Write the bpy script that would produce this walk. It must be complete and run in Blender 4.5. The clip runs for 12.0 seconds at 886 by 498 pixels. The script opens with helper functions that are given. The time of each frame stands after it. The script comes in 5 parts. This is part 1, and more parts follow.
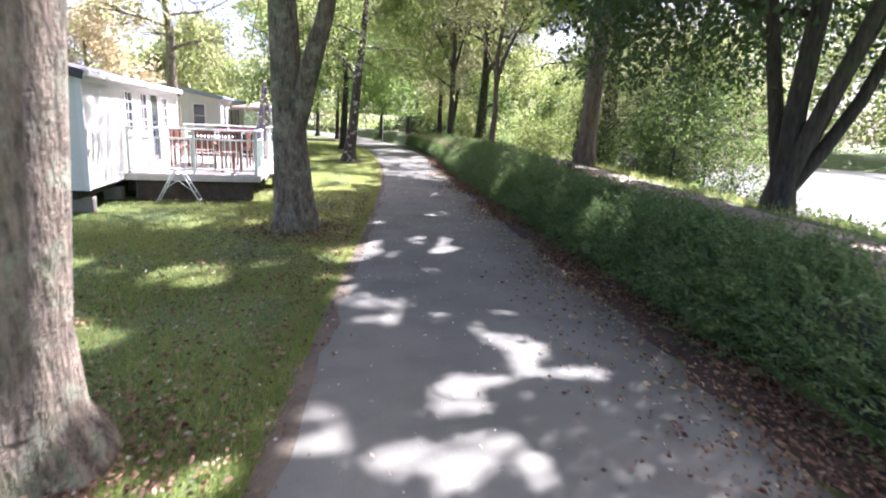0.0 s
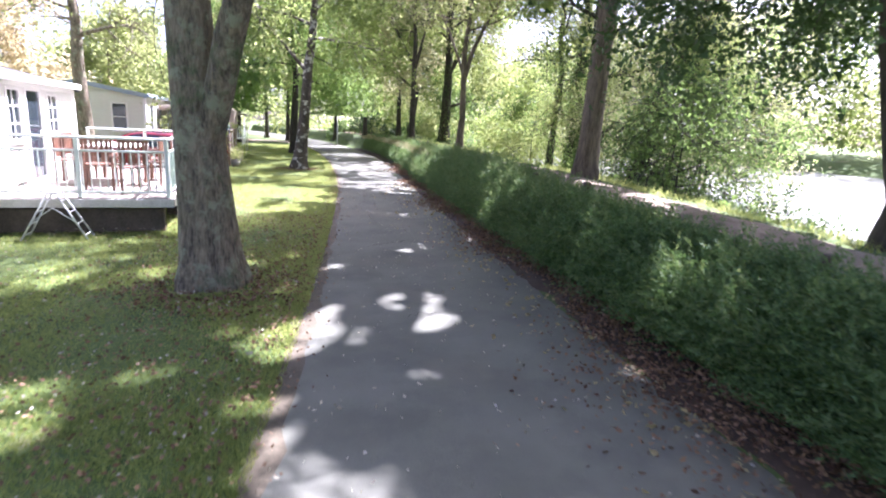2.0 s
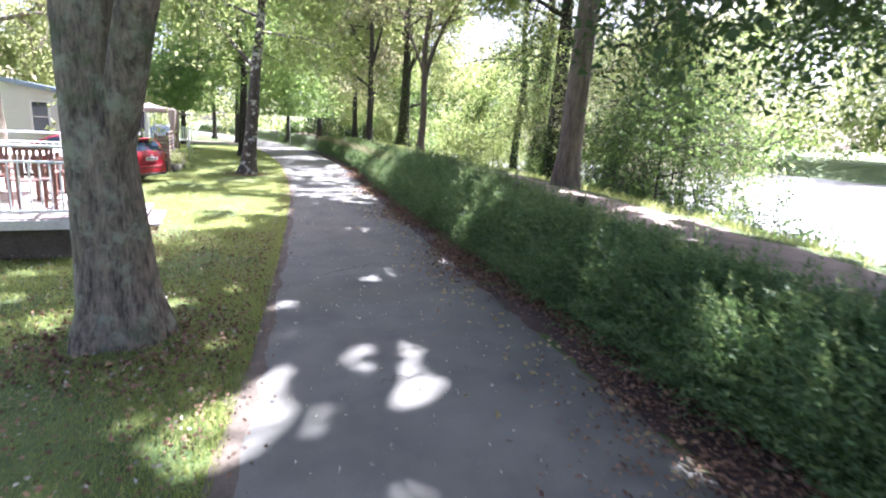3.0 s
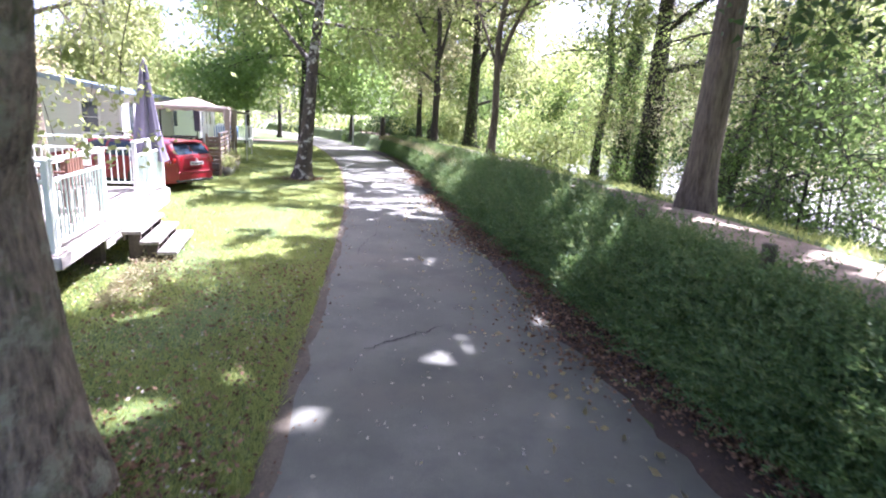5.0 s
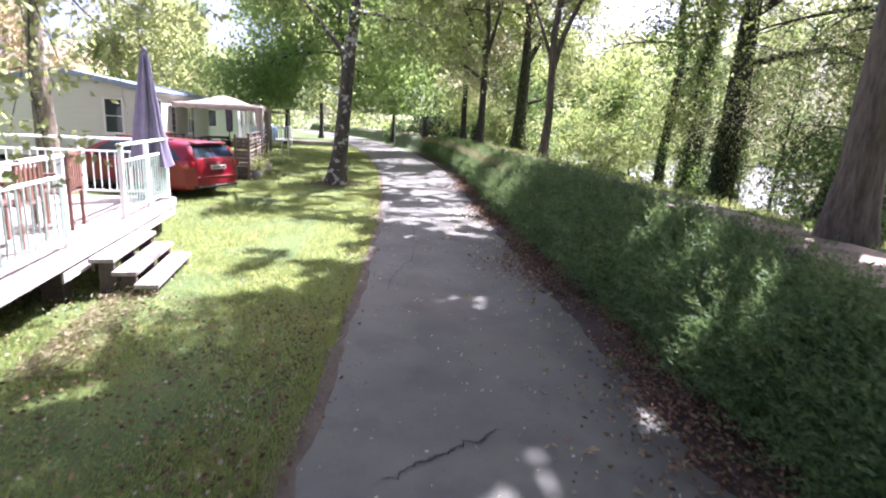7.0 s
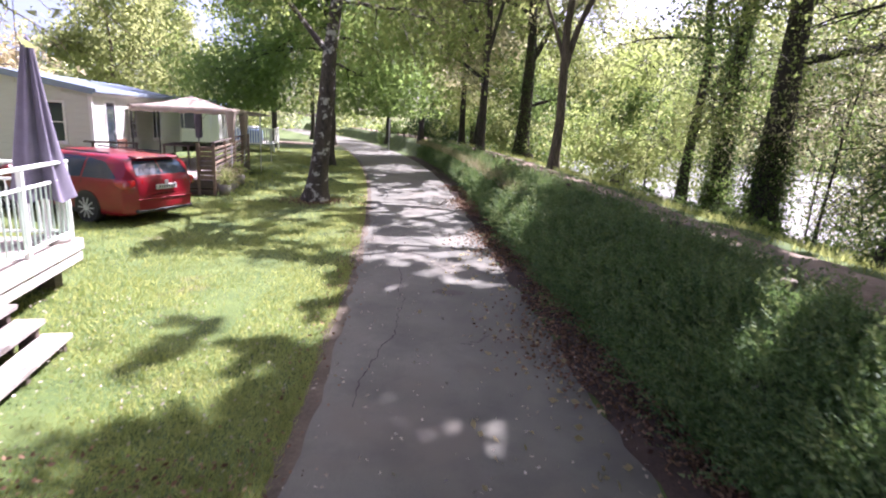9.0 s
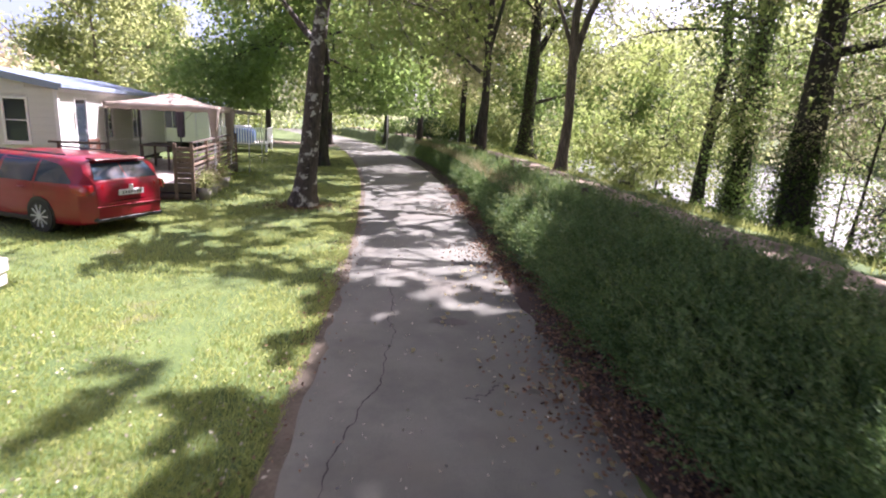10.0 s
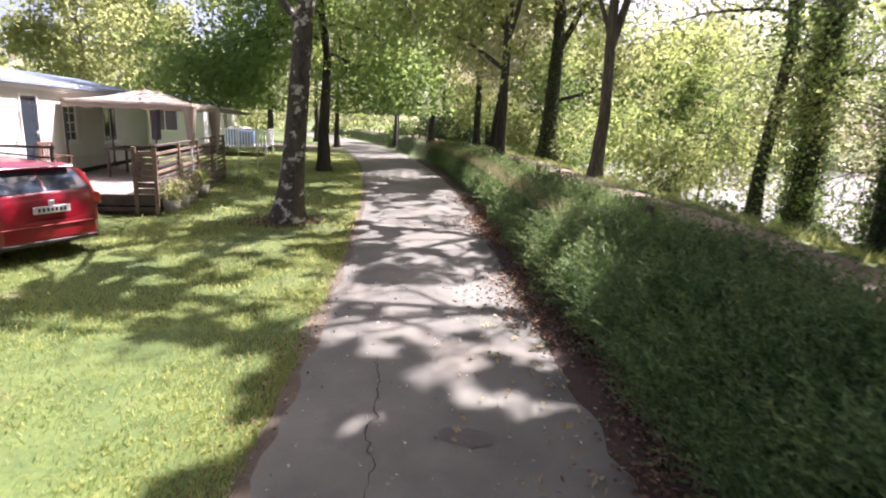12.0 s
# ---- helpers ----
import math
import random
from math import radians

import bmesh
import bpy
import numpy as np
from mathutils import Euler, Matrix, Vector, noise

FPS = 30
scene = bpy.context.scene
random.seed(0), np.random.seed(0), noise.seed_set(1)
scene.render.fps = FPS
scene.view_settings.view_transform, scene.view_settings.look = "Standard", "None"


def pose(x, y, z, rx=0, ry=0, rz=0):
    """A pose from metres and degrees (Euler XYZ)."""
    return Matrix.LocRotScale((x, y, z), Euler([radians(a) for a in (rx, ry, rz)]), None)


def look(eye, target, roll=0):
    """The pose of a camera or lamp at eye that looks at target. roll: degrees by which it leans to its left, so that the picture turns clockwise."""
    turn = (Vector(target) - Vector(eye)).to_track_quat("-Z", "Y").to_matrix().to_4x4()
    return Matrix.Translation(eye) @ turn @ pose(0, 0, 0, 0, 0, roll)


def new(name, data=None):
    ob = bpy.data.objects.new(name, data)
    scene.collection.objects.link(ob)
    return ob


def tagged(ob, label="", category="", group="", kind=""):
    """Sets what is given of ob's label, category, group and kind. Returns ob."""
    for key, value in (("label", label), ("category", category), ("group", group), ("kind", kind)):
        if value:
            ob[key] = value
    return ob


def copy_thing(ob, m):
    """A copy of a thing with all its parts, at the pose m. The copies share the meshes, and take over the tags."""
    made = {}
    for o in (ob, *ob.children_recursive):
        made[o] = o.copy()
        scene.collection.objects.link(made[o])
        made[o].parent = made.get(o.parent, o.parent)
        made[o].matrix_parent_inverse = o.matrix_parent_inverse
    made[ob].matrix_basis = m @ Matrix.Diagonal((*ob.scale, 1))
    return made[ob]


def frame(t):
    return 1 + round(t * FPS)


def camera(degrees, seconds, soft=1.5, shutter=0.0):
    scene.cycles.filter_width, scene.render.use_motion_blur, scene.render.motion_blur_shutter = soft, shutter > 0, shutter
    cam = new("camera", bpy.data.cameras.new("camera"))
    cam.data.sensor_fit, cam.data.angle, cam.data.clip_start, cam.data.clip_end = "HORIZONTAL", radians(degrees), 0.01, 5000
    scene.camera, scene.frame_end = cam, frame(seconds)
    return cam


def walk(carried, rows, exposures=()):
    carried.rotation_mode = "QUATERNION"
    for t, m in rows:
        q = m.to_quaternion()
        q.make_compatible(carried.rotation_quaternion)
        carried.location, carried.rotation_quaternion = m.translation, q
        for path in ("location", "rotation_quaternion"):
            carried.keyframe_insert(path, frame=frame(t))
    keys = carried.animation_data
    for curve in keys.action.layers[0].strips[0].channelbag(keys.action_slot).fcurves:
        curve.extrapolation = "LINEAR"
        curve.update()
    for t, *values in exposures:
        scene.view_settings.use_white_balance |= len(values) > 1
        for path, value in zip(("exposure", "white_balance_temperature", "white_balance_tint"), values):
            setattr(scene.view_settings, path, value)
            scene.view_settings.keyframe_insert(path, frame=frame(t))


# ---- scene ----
cam = camera(76.8, 12.0, 2.0, 0.5)
PATH = [
    (0, (1.05, -1.48, 1.909), (0.901, 0.467, 1.475), 2.6),
    (0.5, (0.929, -0.829, 1.958), (0.779, 1.117, 1.519), 2.7),
    (1, (0.77, -0.101, 1.988), (0.623, 1.845, 1.552), 2.7),
    (1.5, (0.601, 0.681, 2.017), (0.604, 2.634, 1.588), 2.6),
    (2, (0.459, 1.439, 1.983), (0.463, 3.393, 1.557), 2.6),
    (2.5, (0.349, 2.123, 2.009), (0.527, 4.071, 1.593), 2.7),
    (4.5, (0.049, 4.78, 2.105), (0.026, 6.733, 1.672), 2.8),
    (5, (0.025, 5.348, 2.121), (-0.035, 7.299, 1.685), 2.7),
    (5.5, (-0.043, 5.914, 2.115), (-0.136, 7.864, 1.681), 2.8),
    (6, (-0.101, 6.42, 2.099), (-0.302, 8.361, 1.657), 2.6),
    (6.5, (-0.151, 6.831, 2.098), (-0.359, 8.77, 1.654), 2.7),
    (7, (-0.222, 7.356, 2.094), (-0.428, 9.296, 1.654), 2.8),
    (9, (-0.506, 9.887, 2.328), (-0.702, 11.827, 1.883), 2.9),
    (9.5, (-0.562, 10.513, 2.32), (-0.758, 12.453, 1.874), 2.8),
    (10, (-0.632, 11.173, 2.277), (-0.828, 13.113, 1.831), 2.8),
    (10.5, (-0.738, 11.797, 2.238), (-0.93, 13.738, 1.793), 2.9),
    (11, (-0.81, 12.378, 2.226), (-1.001, 14.319, 1.784), 2.9),
    (11.5, (-0.897, 13.036, 2.202), (-1.088, 14.978, 1.765), 3.0),
    (12, (-0.903, 13.674, 2.182), (-1.146, 15.609, 1.741), 2.5),
]
EXPOSURES = [(0.0, 2.42, 5850, 30), (2.5, 2.78, 5650, 30), (4.5, 2.88, 5550, 32), (5.2, 2.80, 5600, 34), (6.5, 2.52, 5700, 34), (9.0, 2.06, 5950, 37), (12.0, 1.98, 6350, 34)]
walk(cam, [(t, look(eye, target, roll)) for t, eye, target, roll in PATH], EXPOSURES)

# ---- light ----
SUN_AZ = radians(54)      # from +x towards +y
SUN_EL = radians(56)
world = bpy.data.worlds.new("sky")
scene.world = world
world.use_nodes = True
wn = world.node_tree
sky = wn.nodes.new("ShaderNodeTexSky")
sky.sky_type = "NISHITA"
sky.sun_disc = False
sky.sun_elevation = SUN_EL
sky.sun_rotation = radians(90) - SUN_AZ
sky.air_density = 0.5
sky.dust_density = 4.0
sky.ozone_density = 0.4
bg = wn.nodes["Background"]
bg.inputs["Strength"].default_value = 0.1
wn.links.new(sky.outputs["Color"], bg.inputs["Color"])
sun_data = bpy.data.lights.new("sun", "SUN")
sun_data.energy = 5.0
sun_data.angle = radians(0.6)
sun_data.color = (1.0, 0.975, 0.93)
sun = new("sun", sun_data)
sun_way = Vector((math.cos(SUN_AZ) * math.cos(SUN_EL), math.sin(SUN_AZ) * math.cos(SUN_EL), math.sin(SUN_EL)))
sun.matrix_world = look(sun_way * 60, (0, 0, 0))


# ---- materials ----
def ramp(nt, src, stops):
    n = nt.nodes.new("ShaderNodeValToRGB")
    while len(n.color_ramp.elements) < len(stops):
        n.color_ramp.elements.new(0.5)
    for e, (p, c) in zip(n.color_ramp.elements, stops):
        e.position, e.color = p, (*c, 1)
    nt.links.new(src, n.inputs["Fac"])
    return n.outputs["Color"]


def noise_of(nt, co, scale, detail=4, rough=0.6, stretch=None):
    if stretch:
        m = nt.nodes.new("ShaderNodeMapping")
        m.inputs["Scale"].default_value = stretch
        nt.links.new(co, m.inputs["Vector"])
        co = m.outputs["Vector"]
    n = nt.nodes.new("ShaderNodeTexNoise")
    n.inputs["Scale"].default_value, n.inputs["Detail"].default_value, n.inputs["Roughness"].default_value = scale, detail, rough
    nt.links.new(co, n.inputs["Vector"])
    return n.outputs["Fac"]


def mixed(nt, fac, a, b, mode="MIX"):
    n = nt.nodes.new("ShaderNodeMix")
    n.data_type, n.blend_type = "RGBA", mode
    for sock, v in ((n.inputs[0], fac), (n.inputs[6], a), (n.inputs[7], b)):
        if isinstance(v, (int, float)):
            sock.default_value = v
        elif isinstance(v, tuple):
            sock.default_value = (*v, 1)
        else:
            nt.links.new(v, sock)
    return n.outputs[2]


def mask(nt, fac, lo, hi):
    n = nt.nodes.new("ShaderNodeMapRange")
    n.inputs["From Min"].default_value, n.inputs["From Max"].default_value = lo, hi
    nt.links.new(fac, n.inputs["Value"])
    return n.outputs["Result"]


def material(name, low, high, scale=6, rough=0.8, metal=0.0, fine=60, bump=0.2, stretch=None, spots=None, spot_scale=3, spot_range=(0.55, 0.62),
             vary=0.0, coat=0.0, bump_dist=0.01, spots2=None, spot2_scale=9, spot2_range=(0.6, 0.66), coords="Object", island=0.0):
    """Two scales of noise between two colours, patches of other colours, fine relief."""
    m = bpy.data.materials.new(name)
    m.use_nodes = True
    nt = m.node_tree
    b = nt.nodes["Principled BSDF"]
    co = nt.nodes.new("ShaderNodeTexCoord").outputs[coords]
    big, small = noise_of(nt, co, scale, 5, 0.6, stretch), noise_of(nt, co, fine, 3, 0.7, stretch)
    add = nt.nodes.new("ShaderNodeMath")
    add.operation = "MULTIPLY_ADD"
    add.inputs[1].default_value = 0.5
    nt.links.new(small, add.inputs[0])
    half = nt.nodes.new("ShaderNodeMath")
    half.operation = "MULTIPLY"
    half.inputs[1].default_value = 0.5
    nt.links.new(big, half.inputs[0])
    nt.links.new(half.outputs[0], add.inputs[2])
    col = ramp(nt, add.outputs[0], [(0.36, low), (0.64, high)])
    for c, sc, rg in ((spots, spot_scale, spot_range), (spots2, spot2_scale, spot2_range)):
        if c:
            col = mixed(nt, mask(nt, noise_of(nt, co, sc, 6, 0.65), *rg), col, c)
    for amount, src, out in ((vary, "ShaderNodeObjectInfo", "Random"), (island, "ShaderNodeNewGeometry", "Random Per Island")):
        if amount:
            hsv = nt.nodes.new("ShaderNodeHueSaturation")
            nt.links.new(mask_to(nt, nt.nodes.new(src).outputs[out], 1 - amount, 1 + amount), hsv.inputs["Value"])
            nt.links.new(col, hsv.inputs["Color"])
            col = hsv.outputs["Color"]
    nt.links.new(col, b.inputs["Base Color"])
    b.inputs["Roughness"].default_value, b.inputs["Metallic"].default_value = rough, metal
    b.inputs["Coat Weight"].default_value = coat
    if bump:
        bp = nt.nodes.new("ShaderNodeBump")
        bp.inputs["Strength"].default_value, bp.inputs["Distance"].default_value = bump, bump_dist
        nt.links.new(add.outputs[0], bp.inputs["Height"])
        nt.links.new(bp.outputs["Normal"], b.inputs["Normal"])
    return m


def mask_to(nt, fac, lo, hi):
    n = nt.nodes.new("ShaderNodeMapRange")
    n.inputs["To Min"].default_value, n.inputs["To Max"].default_value = lo, hi
    nt.links.new(fac, n.inputs["Value"])
    return n.outputs["Result"]


def leaf_material(name, dark, light, glow, share=0.45, rough=0.5):
    """Leaf with colour varied leaf by leaf, that lets light through."""
    m = bpy.data.materials.new(name)
    m.use_nodes = True
    nt = m.node_tree
    b = nt.nodes["Principled BSDF"]
    rnd = nt.nodes.new("ShaderNodeNewGeometry").outputs["Random Per Island"]
    col = ramp(nt, rnd, [(0.0, dark), (1.0, light)])
    nt.links.new(col, b.inputs["Base Color"])
    b.inputs["Roughness"].default_value = rough
    b.inputs["Specular IOR Level"].default_value = 0.3
    tr = nt.nodes.new("ShaderNodeBsdfTranslucent")
    nt.links.new(mixed(nt, 0.65, col, glow), tr.inputs["Color"])
    mx = nt.nodes.new("ShaderNodeMixShader")
    mx.inputs["Fac"].default_value = share
    nt.links.new(b.outputs[0], mx.inputs[1])
    nt.links.new(tr.outputs[0], mx.inputs[2])
    nt.links.new(mx.outputs[0], nt.nodes["Material Output"].inputs["Surface"])
    return m


M_GROUND = material("lawn_soil", (0.03, 0.064, 0.013), (0.105, 0.145, 0.034), 1.2, 0.95, fine=25, bump=0.5, bump_dist=0.03,
                    spots=(0.13, 0.105, 0.055), spot_scale=0.8, spot_range=(0.60, 0.74))
M_ROAD = material("asphalt", (0.096, 0.099, 0.079), (0.178, 0.180, 0.147), 0.9, 0.9, fine=140, bump=0.35, bump_dist=0.006,
                  spots=(0.145, 0.134, 0.105), spot_scale=0.5, spot_range=(0.5, 0.7), spots2=(0.08, 0.083, 0.072), spot2_scale=1.6, spot2_range=(0.48, 0.85))
M_SAND = material("path_sand", (0.15, 0.115, 0.08), (0.31, 0.25, 0.185), 1.5, 0.95, fine=60, bump=0.5, bump_dist=0.02,
                  spots=(0.13, 0.10, 0.065), spot_scale=1.3, spot_range=(0.5, 0.62))
M_BARK_GREY = material("bark_grey", (0.05, 0.04, 0.028), (0.34, 0.275, 0.195), 11, 0.95, fine=34, bump=1.0, bump_dist=0.10, stretch=(1, 1, 0.22),
                       spots=(0.28, 0.285, 0.195), spot_scale=5.5, spot_range=(0.51, 0.63), spots2=(0.09, 0.12, 0.05), spot2_scale=2.2, spot2_range=(0.56, 0.68))
M_BARK_DARK = material("bark_dark", (0.022, 0.018, 0.014), (0.085, 0.07, 0.055), 5, 0.95, fine=20, bump=1.0, bump_dist=0.04, stretch=(1, 1, 0.18),
                       spots=(0.05, 0.065, 0.03), spot_scale=1.6, spot_range=(0.55, 0.66))
M_BARK_PALE = material("bark_lichen", (0.036, 0.028, 0.021), (0.11, 0.088, 0.066), 6, 0.92, fine=24, bump=0.8, bump_dist=0.03, stretch=(1, 1, 0.3),
                       spots=(0.46, 0.44, 0.37), spot_scale=4.2, spot_range=(0.55, 0.60))
M_BARK_BROWN = material("bark_brown", (0.07, 0.052, 0.038), (0.21, 0.165, 0.125), 6, 0.92, fine=24, bump=1.0, bump_dist=0.04, stretch=(1, 1, 0.16))
L_MAPLE = leaf_material("leaf_maple", (0.045, 0.085, 0.022), (0.12, 0.17, 0.04), (0.48, 0.58, 0.18), 0.56)
L_DARK = leaf_material("leaf_dark", (0.025, 0.055, 0.02), (0.065, 0.11, 0.035), (0.26, 0.38, 0.10), 0.48)
L_GREEN = leaf_material("leaf_mid_green", (0.04, 0.10, 0.025), (0.13, 0.21, 0.055), (0.46, 0.64, 0.18), 0.55)
# Shaded copy of the green leaf: darker colour, less light let through.
L_SHADE = leaf_material("leaf_shaded", (0.018, 0.042, 0.016), (0.05, 0.088, 0.03), (0.16, 0.26, 0.07), 0.26)
L_FRESH = leaf_material("leaf_fresh", (0.07, 0.115, 0.022), (0.18, 0.22, 0.05), (0.62, 0.66, 0.28), 0.52)
L_YELLOW = leaf_material("leaf_yellowing", (0.11, 0.13, 0.03), (0.30, 0.28, 0.10), (0.80, 0.78, 0.50), 0.55)
# Base colour lightened beyond real foliage, for sun glare and haze over distance.
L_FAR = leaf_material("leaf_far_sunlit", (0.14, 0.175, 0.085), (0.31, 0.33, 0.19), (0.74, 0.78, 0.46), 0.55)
L_HEDGE = leaf_material("leaf_hedge", (0.014, 0.05, 0.02), (0.16, 0.26, 0.10), (0.24, 0.38, 0.10), 0.34, 0.6)
L_HEDGE_TIP = leaf_material("leaf_hedge_tip", (0.06, 0.125, 0.045), (0.165, 0.235, 0.09), (0.30, 0.36, 0.12), 0.35, 0.65)
L_GRASS = leaf_material("grass_blade", (0.038, 0.108, 0.02), (0.195, 0.265, 0.075), (0.74, 0.75, 0.26), 0.50)
L_DRYGRASS = leaf_material("dry_grass", (0.16, 0.15, 0.07), (0.34, 0.29, 0.17), (0.45, 0.40, 0.2), 0.35)
L_LITTER = leaf_material("leaf_litter", (0.055, 0.026, 0.016), (0.33, 0.205, 0.125), (0.3, 0.15, 0.06), 0.1, 0.8)
M_MOULD = material("leaf_mould", (0.026, 0.017, 0.012), (0.075, 0.048, 0.034), 3, 0.95, fine=45, bump=0.8, bump_dist=0.02)
M_EDGE = material("bare_edge_soil", (0.06, 0.05, 0.033), (0.14, 0.115, 0.08), 3, 0.95, fine=40, bump=0.6, bump_dist=0.015)
L_TAN = leaf_material("leaf_tan", (0.20, 0.17, 0.07), (0.40, 0.32, 0.17), (0.80, 0.70, 0.45), 0.5)
L_PALE = leaf_material("pale_fallen_leaf", (0.30, 0.27, 0.20), (0.55, 0.5, 0.42), (0.4, 0.35, 0.25), 0.1, 0.8)
M_CLAD = material("white_cladding", (0.66, 0.67, 0.64), (0.80, 0.80, 0.77), 1.4, 0.55, fine=50, bump=0.08, spots=(0.60, 0.60, 0.54), spot_scale=0.9, spot_range=(0.55, 0.75))
M_CREAM = material("cream_cladding", (0.58, 0.59, 0.54), (0.70, 0.71, 0.66), 1.4, 0.55, fine=50, bump=0.08, spots=(0.5, 0.48, 0.4), spot_scale=0.9, spot_range=(0.55, 0.75))
M_TRIM = material("white_trim", (0.74, 0.74, 0.72), (0.84, 0.84, 0.82), 3, 0.45, fine=60, bump=0.04)
M_ROOF = material("roof_sheet", (0.08, 0.115, 0.17), (0.13, 0.175, 0.25), 2.0, 0.85, fine=40, bump=0.1, spots=(0.13, 0.14, 0.12), spot_scale=2.2, spot_range=(0.55, 0.7))
M_GUTTER = material("blue_grey_gutter", (0.20, 0.26, 0.34), (0.30, 0.37, 0.46), 2.0, 0.45, fine=40, bump=0.05)
M_ROOF_DARK = material("roof_dark", (0.035, 0.035, 0.04), (0.08, 0.08, 0.085), 2.0, 0.6, fine=40, bump=0.1)
M_RAIL = material("painted_rail", (0.68, 0.74, 0.68), (0.80, 0.84, 0.79), 4, 0.5, fine=60, bump=0.08, spots=(0.52, 0.60, 0.52), spot_scale=3.5, spot_range=(0.58, 0.7))
M_RAILGREEN = material("pale_green_panel", (0.42, 0.55, 0.45), (0.55, 0.66, 0.56), 3, 0.6, fine=50, bump=0.08)
M_DECK = material("weathered_deck", (0.20, 0.165, 0.14), (0.42, 0.37, 0.33), 4, 0.85, fine=40, bump=0.5, stretch=(1, 0.15, 1), vary=0.15)
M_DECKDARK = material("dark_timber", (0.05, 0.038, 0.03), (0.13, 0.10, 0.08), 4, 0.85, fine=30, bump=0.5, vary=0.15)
M_DECKWHITE = material("bleached_timber", (0.45, 0.42, 0.38), (0.66, 0.63, 0.59), 4, 0.8, fine=40, bump=0.4, vary=0.1)
# Shade below the mobile homes as a near-black colour.
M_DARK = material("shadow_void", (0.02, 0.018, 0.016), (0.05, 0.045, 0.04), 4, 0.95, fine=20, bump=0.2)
M_BLOCK = material("concrete_block", (0.22, 0.21, 0.19), (0.36, 0.34, 0.31), 5, 0.95, fine=50, bump=0.5)
M_METAL = material("white_metal", (0.68, 0.68, 0.70), (0.80, 0.80, 0.80), 6, 0.35, 0.0, fine=60, bump=0.05)
M_POST = material("grey_post_wood", (0.075, 0.06, 0.045), (0.18, 0.145, 0.11), 8, 0.9, fine=40, bump=0.6, stretch=(1, 1, 0.2), vary=0.25)


def glass_material(name, tint=(0.03, 0.04, 0.05)):
    m = bpy.data.materials.new(name)
    m.use_nodes = True
    b = m.node_tree.nodes["Principled BSDF"]
    b.inputs["Base Color"].default_value = (*tint, 1)
    b.inputs["Roughness"].default_value = 0.04
    b.inputs["Specular IOR Level"].default_value = 0.4
    return m


M_GLASS = glass_material("window_glass")


# ---- building helpers ----
def thing(name, m, label, category, group="", kind=""):
    ob = new(name)
    ob.matrix_world = m
    ob.empty_display_size = 0.2
    return tagged(ob, label, category, group, kind)


def part(name, bm, mat, parent=None, label="", smooth=False):
    me = bpy.data.meshes.new(name)
    bm.normal_update()
    bm.to_mesh(me)
    bm.free()
    return link_part(name, me, mat, parent, label, smooth)


def link_part(name, me, mat, parent=None, label="", smooth=False):
    if mat:
        me.materials.append(mat)
    if smooth:
        me.shade_smooth()
    ob = new(name, me)
    if parent:
        ob.parent = parent
    return tagged(ob, label)


def box(bm, c, size, rot=(0, 0, 0), bevel=0.0):
    m = pose(*c, *rot) @ Matrix.Diagonal((*size, 1))
    made = bmesh.ops.create_cube(bm, size=1.0, matrix=m)
    if bevel:
        edges = list({e for v in made["verts"] for e in v.link_edges})
        bmesh.ops.bevel(bm, geom=edges, offset=bevel, segments=1, affect="EDGES")
    return bm


def rod(bm, p0, p1, r0, r1=None, seg=8):
    p0, p1 = Vector(p0), Vector(p1)
    d = p1 - p0
    m = Matrix.Translation((p0 + p1) / 2) @ d.to_track_quat("Z", "Y").to_matrix().to_4x4()
    bmesh.ops.create_cone(bm, cap_ends=True, segments=seg, radius1=r0, radius2=r0 if r1 is None else r1, depth=d.length, matrix=m)
    return bm


def one_box(name, c, size, mat, parent, label="", rot=(0, 0, 0), bevel=0.006):
    return part(name, box(bmesh.new(), c, size, rot, bevel), mat, parent, label)


def one_rod(name, p0, p1, r, mat, parent, label="", r1=None, seg=10):
    return part(name, rod(bmesh.new(), p0, p1, r, r1, seg), mat, parent, label, True)


def array_mesh(name, verts, faces, smooth=False):
    """Mesh from arrays; all faces with the same number of corners."""
    me = bpy.data.meshes.new(name)
    verts, faces = np.asarray(verts, np.float32), np.asarray(faces, np.int32)
    k = faces.shape[1]
    me.vertices.add(len(verts))
    me.vertices.foreach_set("co", verts.ravel())
    me.loops.add(faces.size)
    me.loops.foreach_set("vertex_index", faces.ravel())
    me.polygons.add(len(faces))
    me.polygons.foreach_set("loop_start", np.arange(0, faces.size, k, dtype=np.int32))
    me.update(calc_edges=True)
    me.validate()
    if smooth:
        me.shade_smooth()
    return me


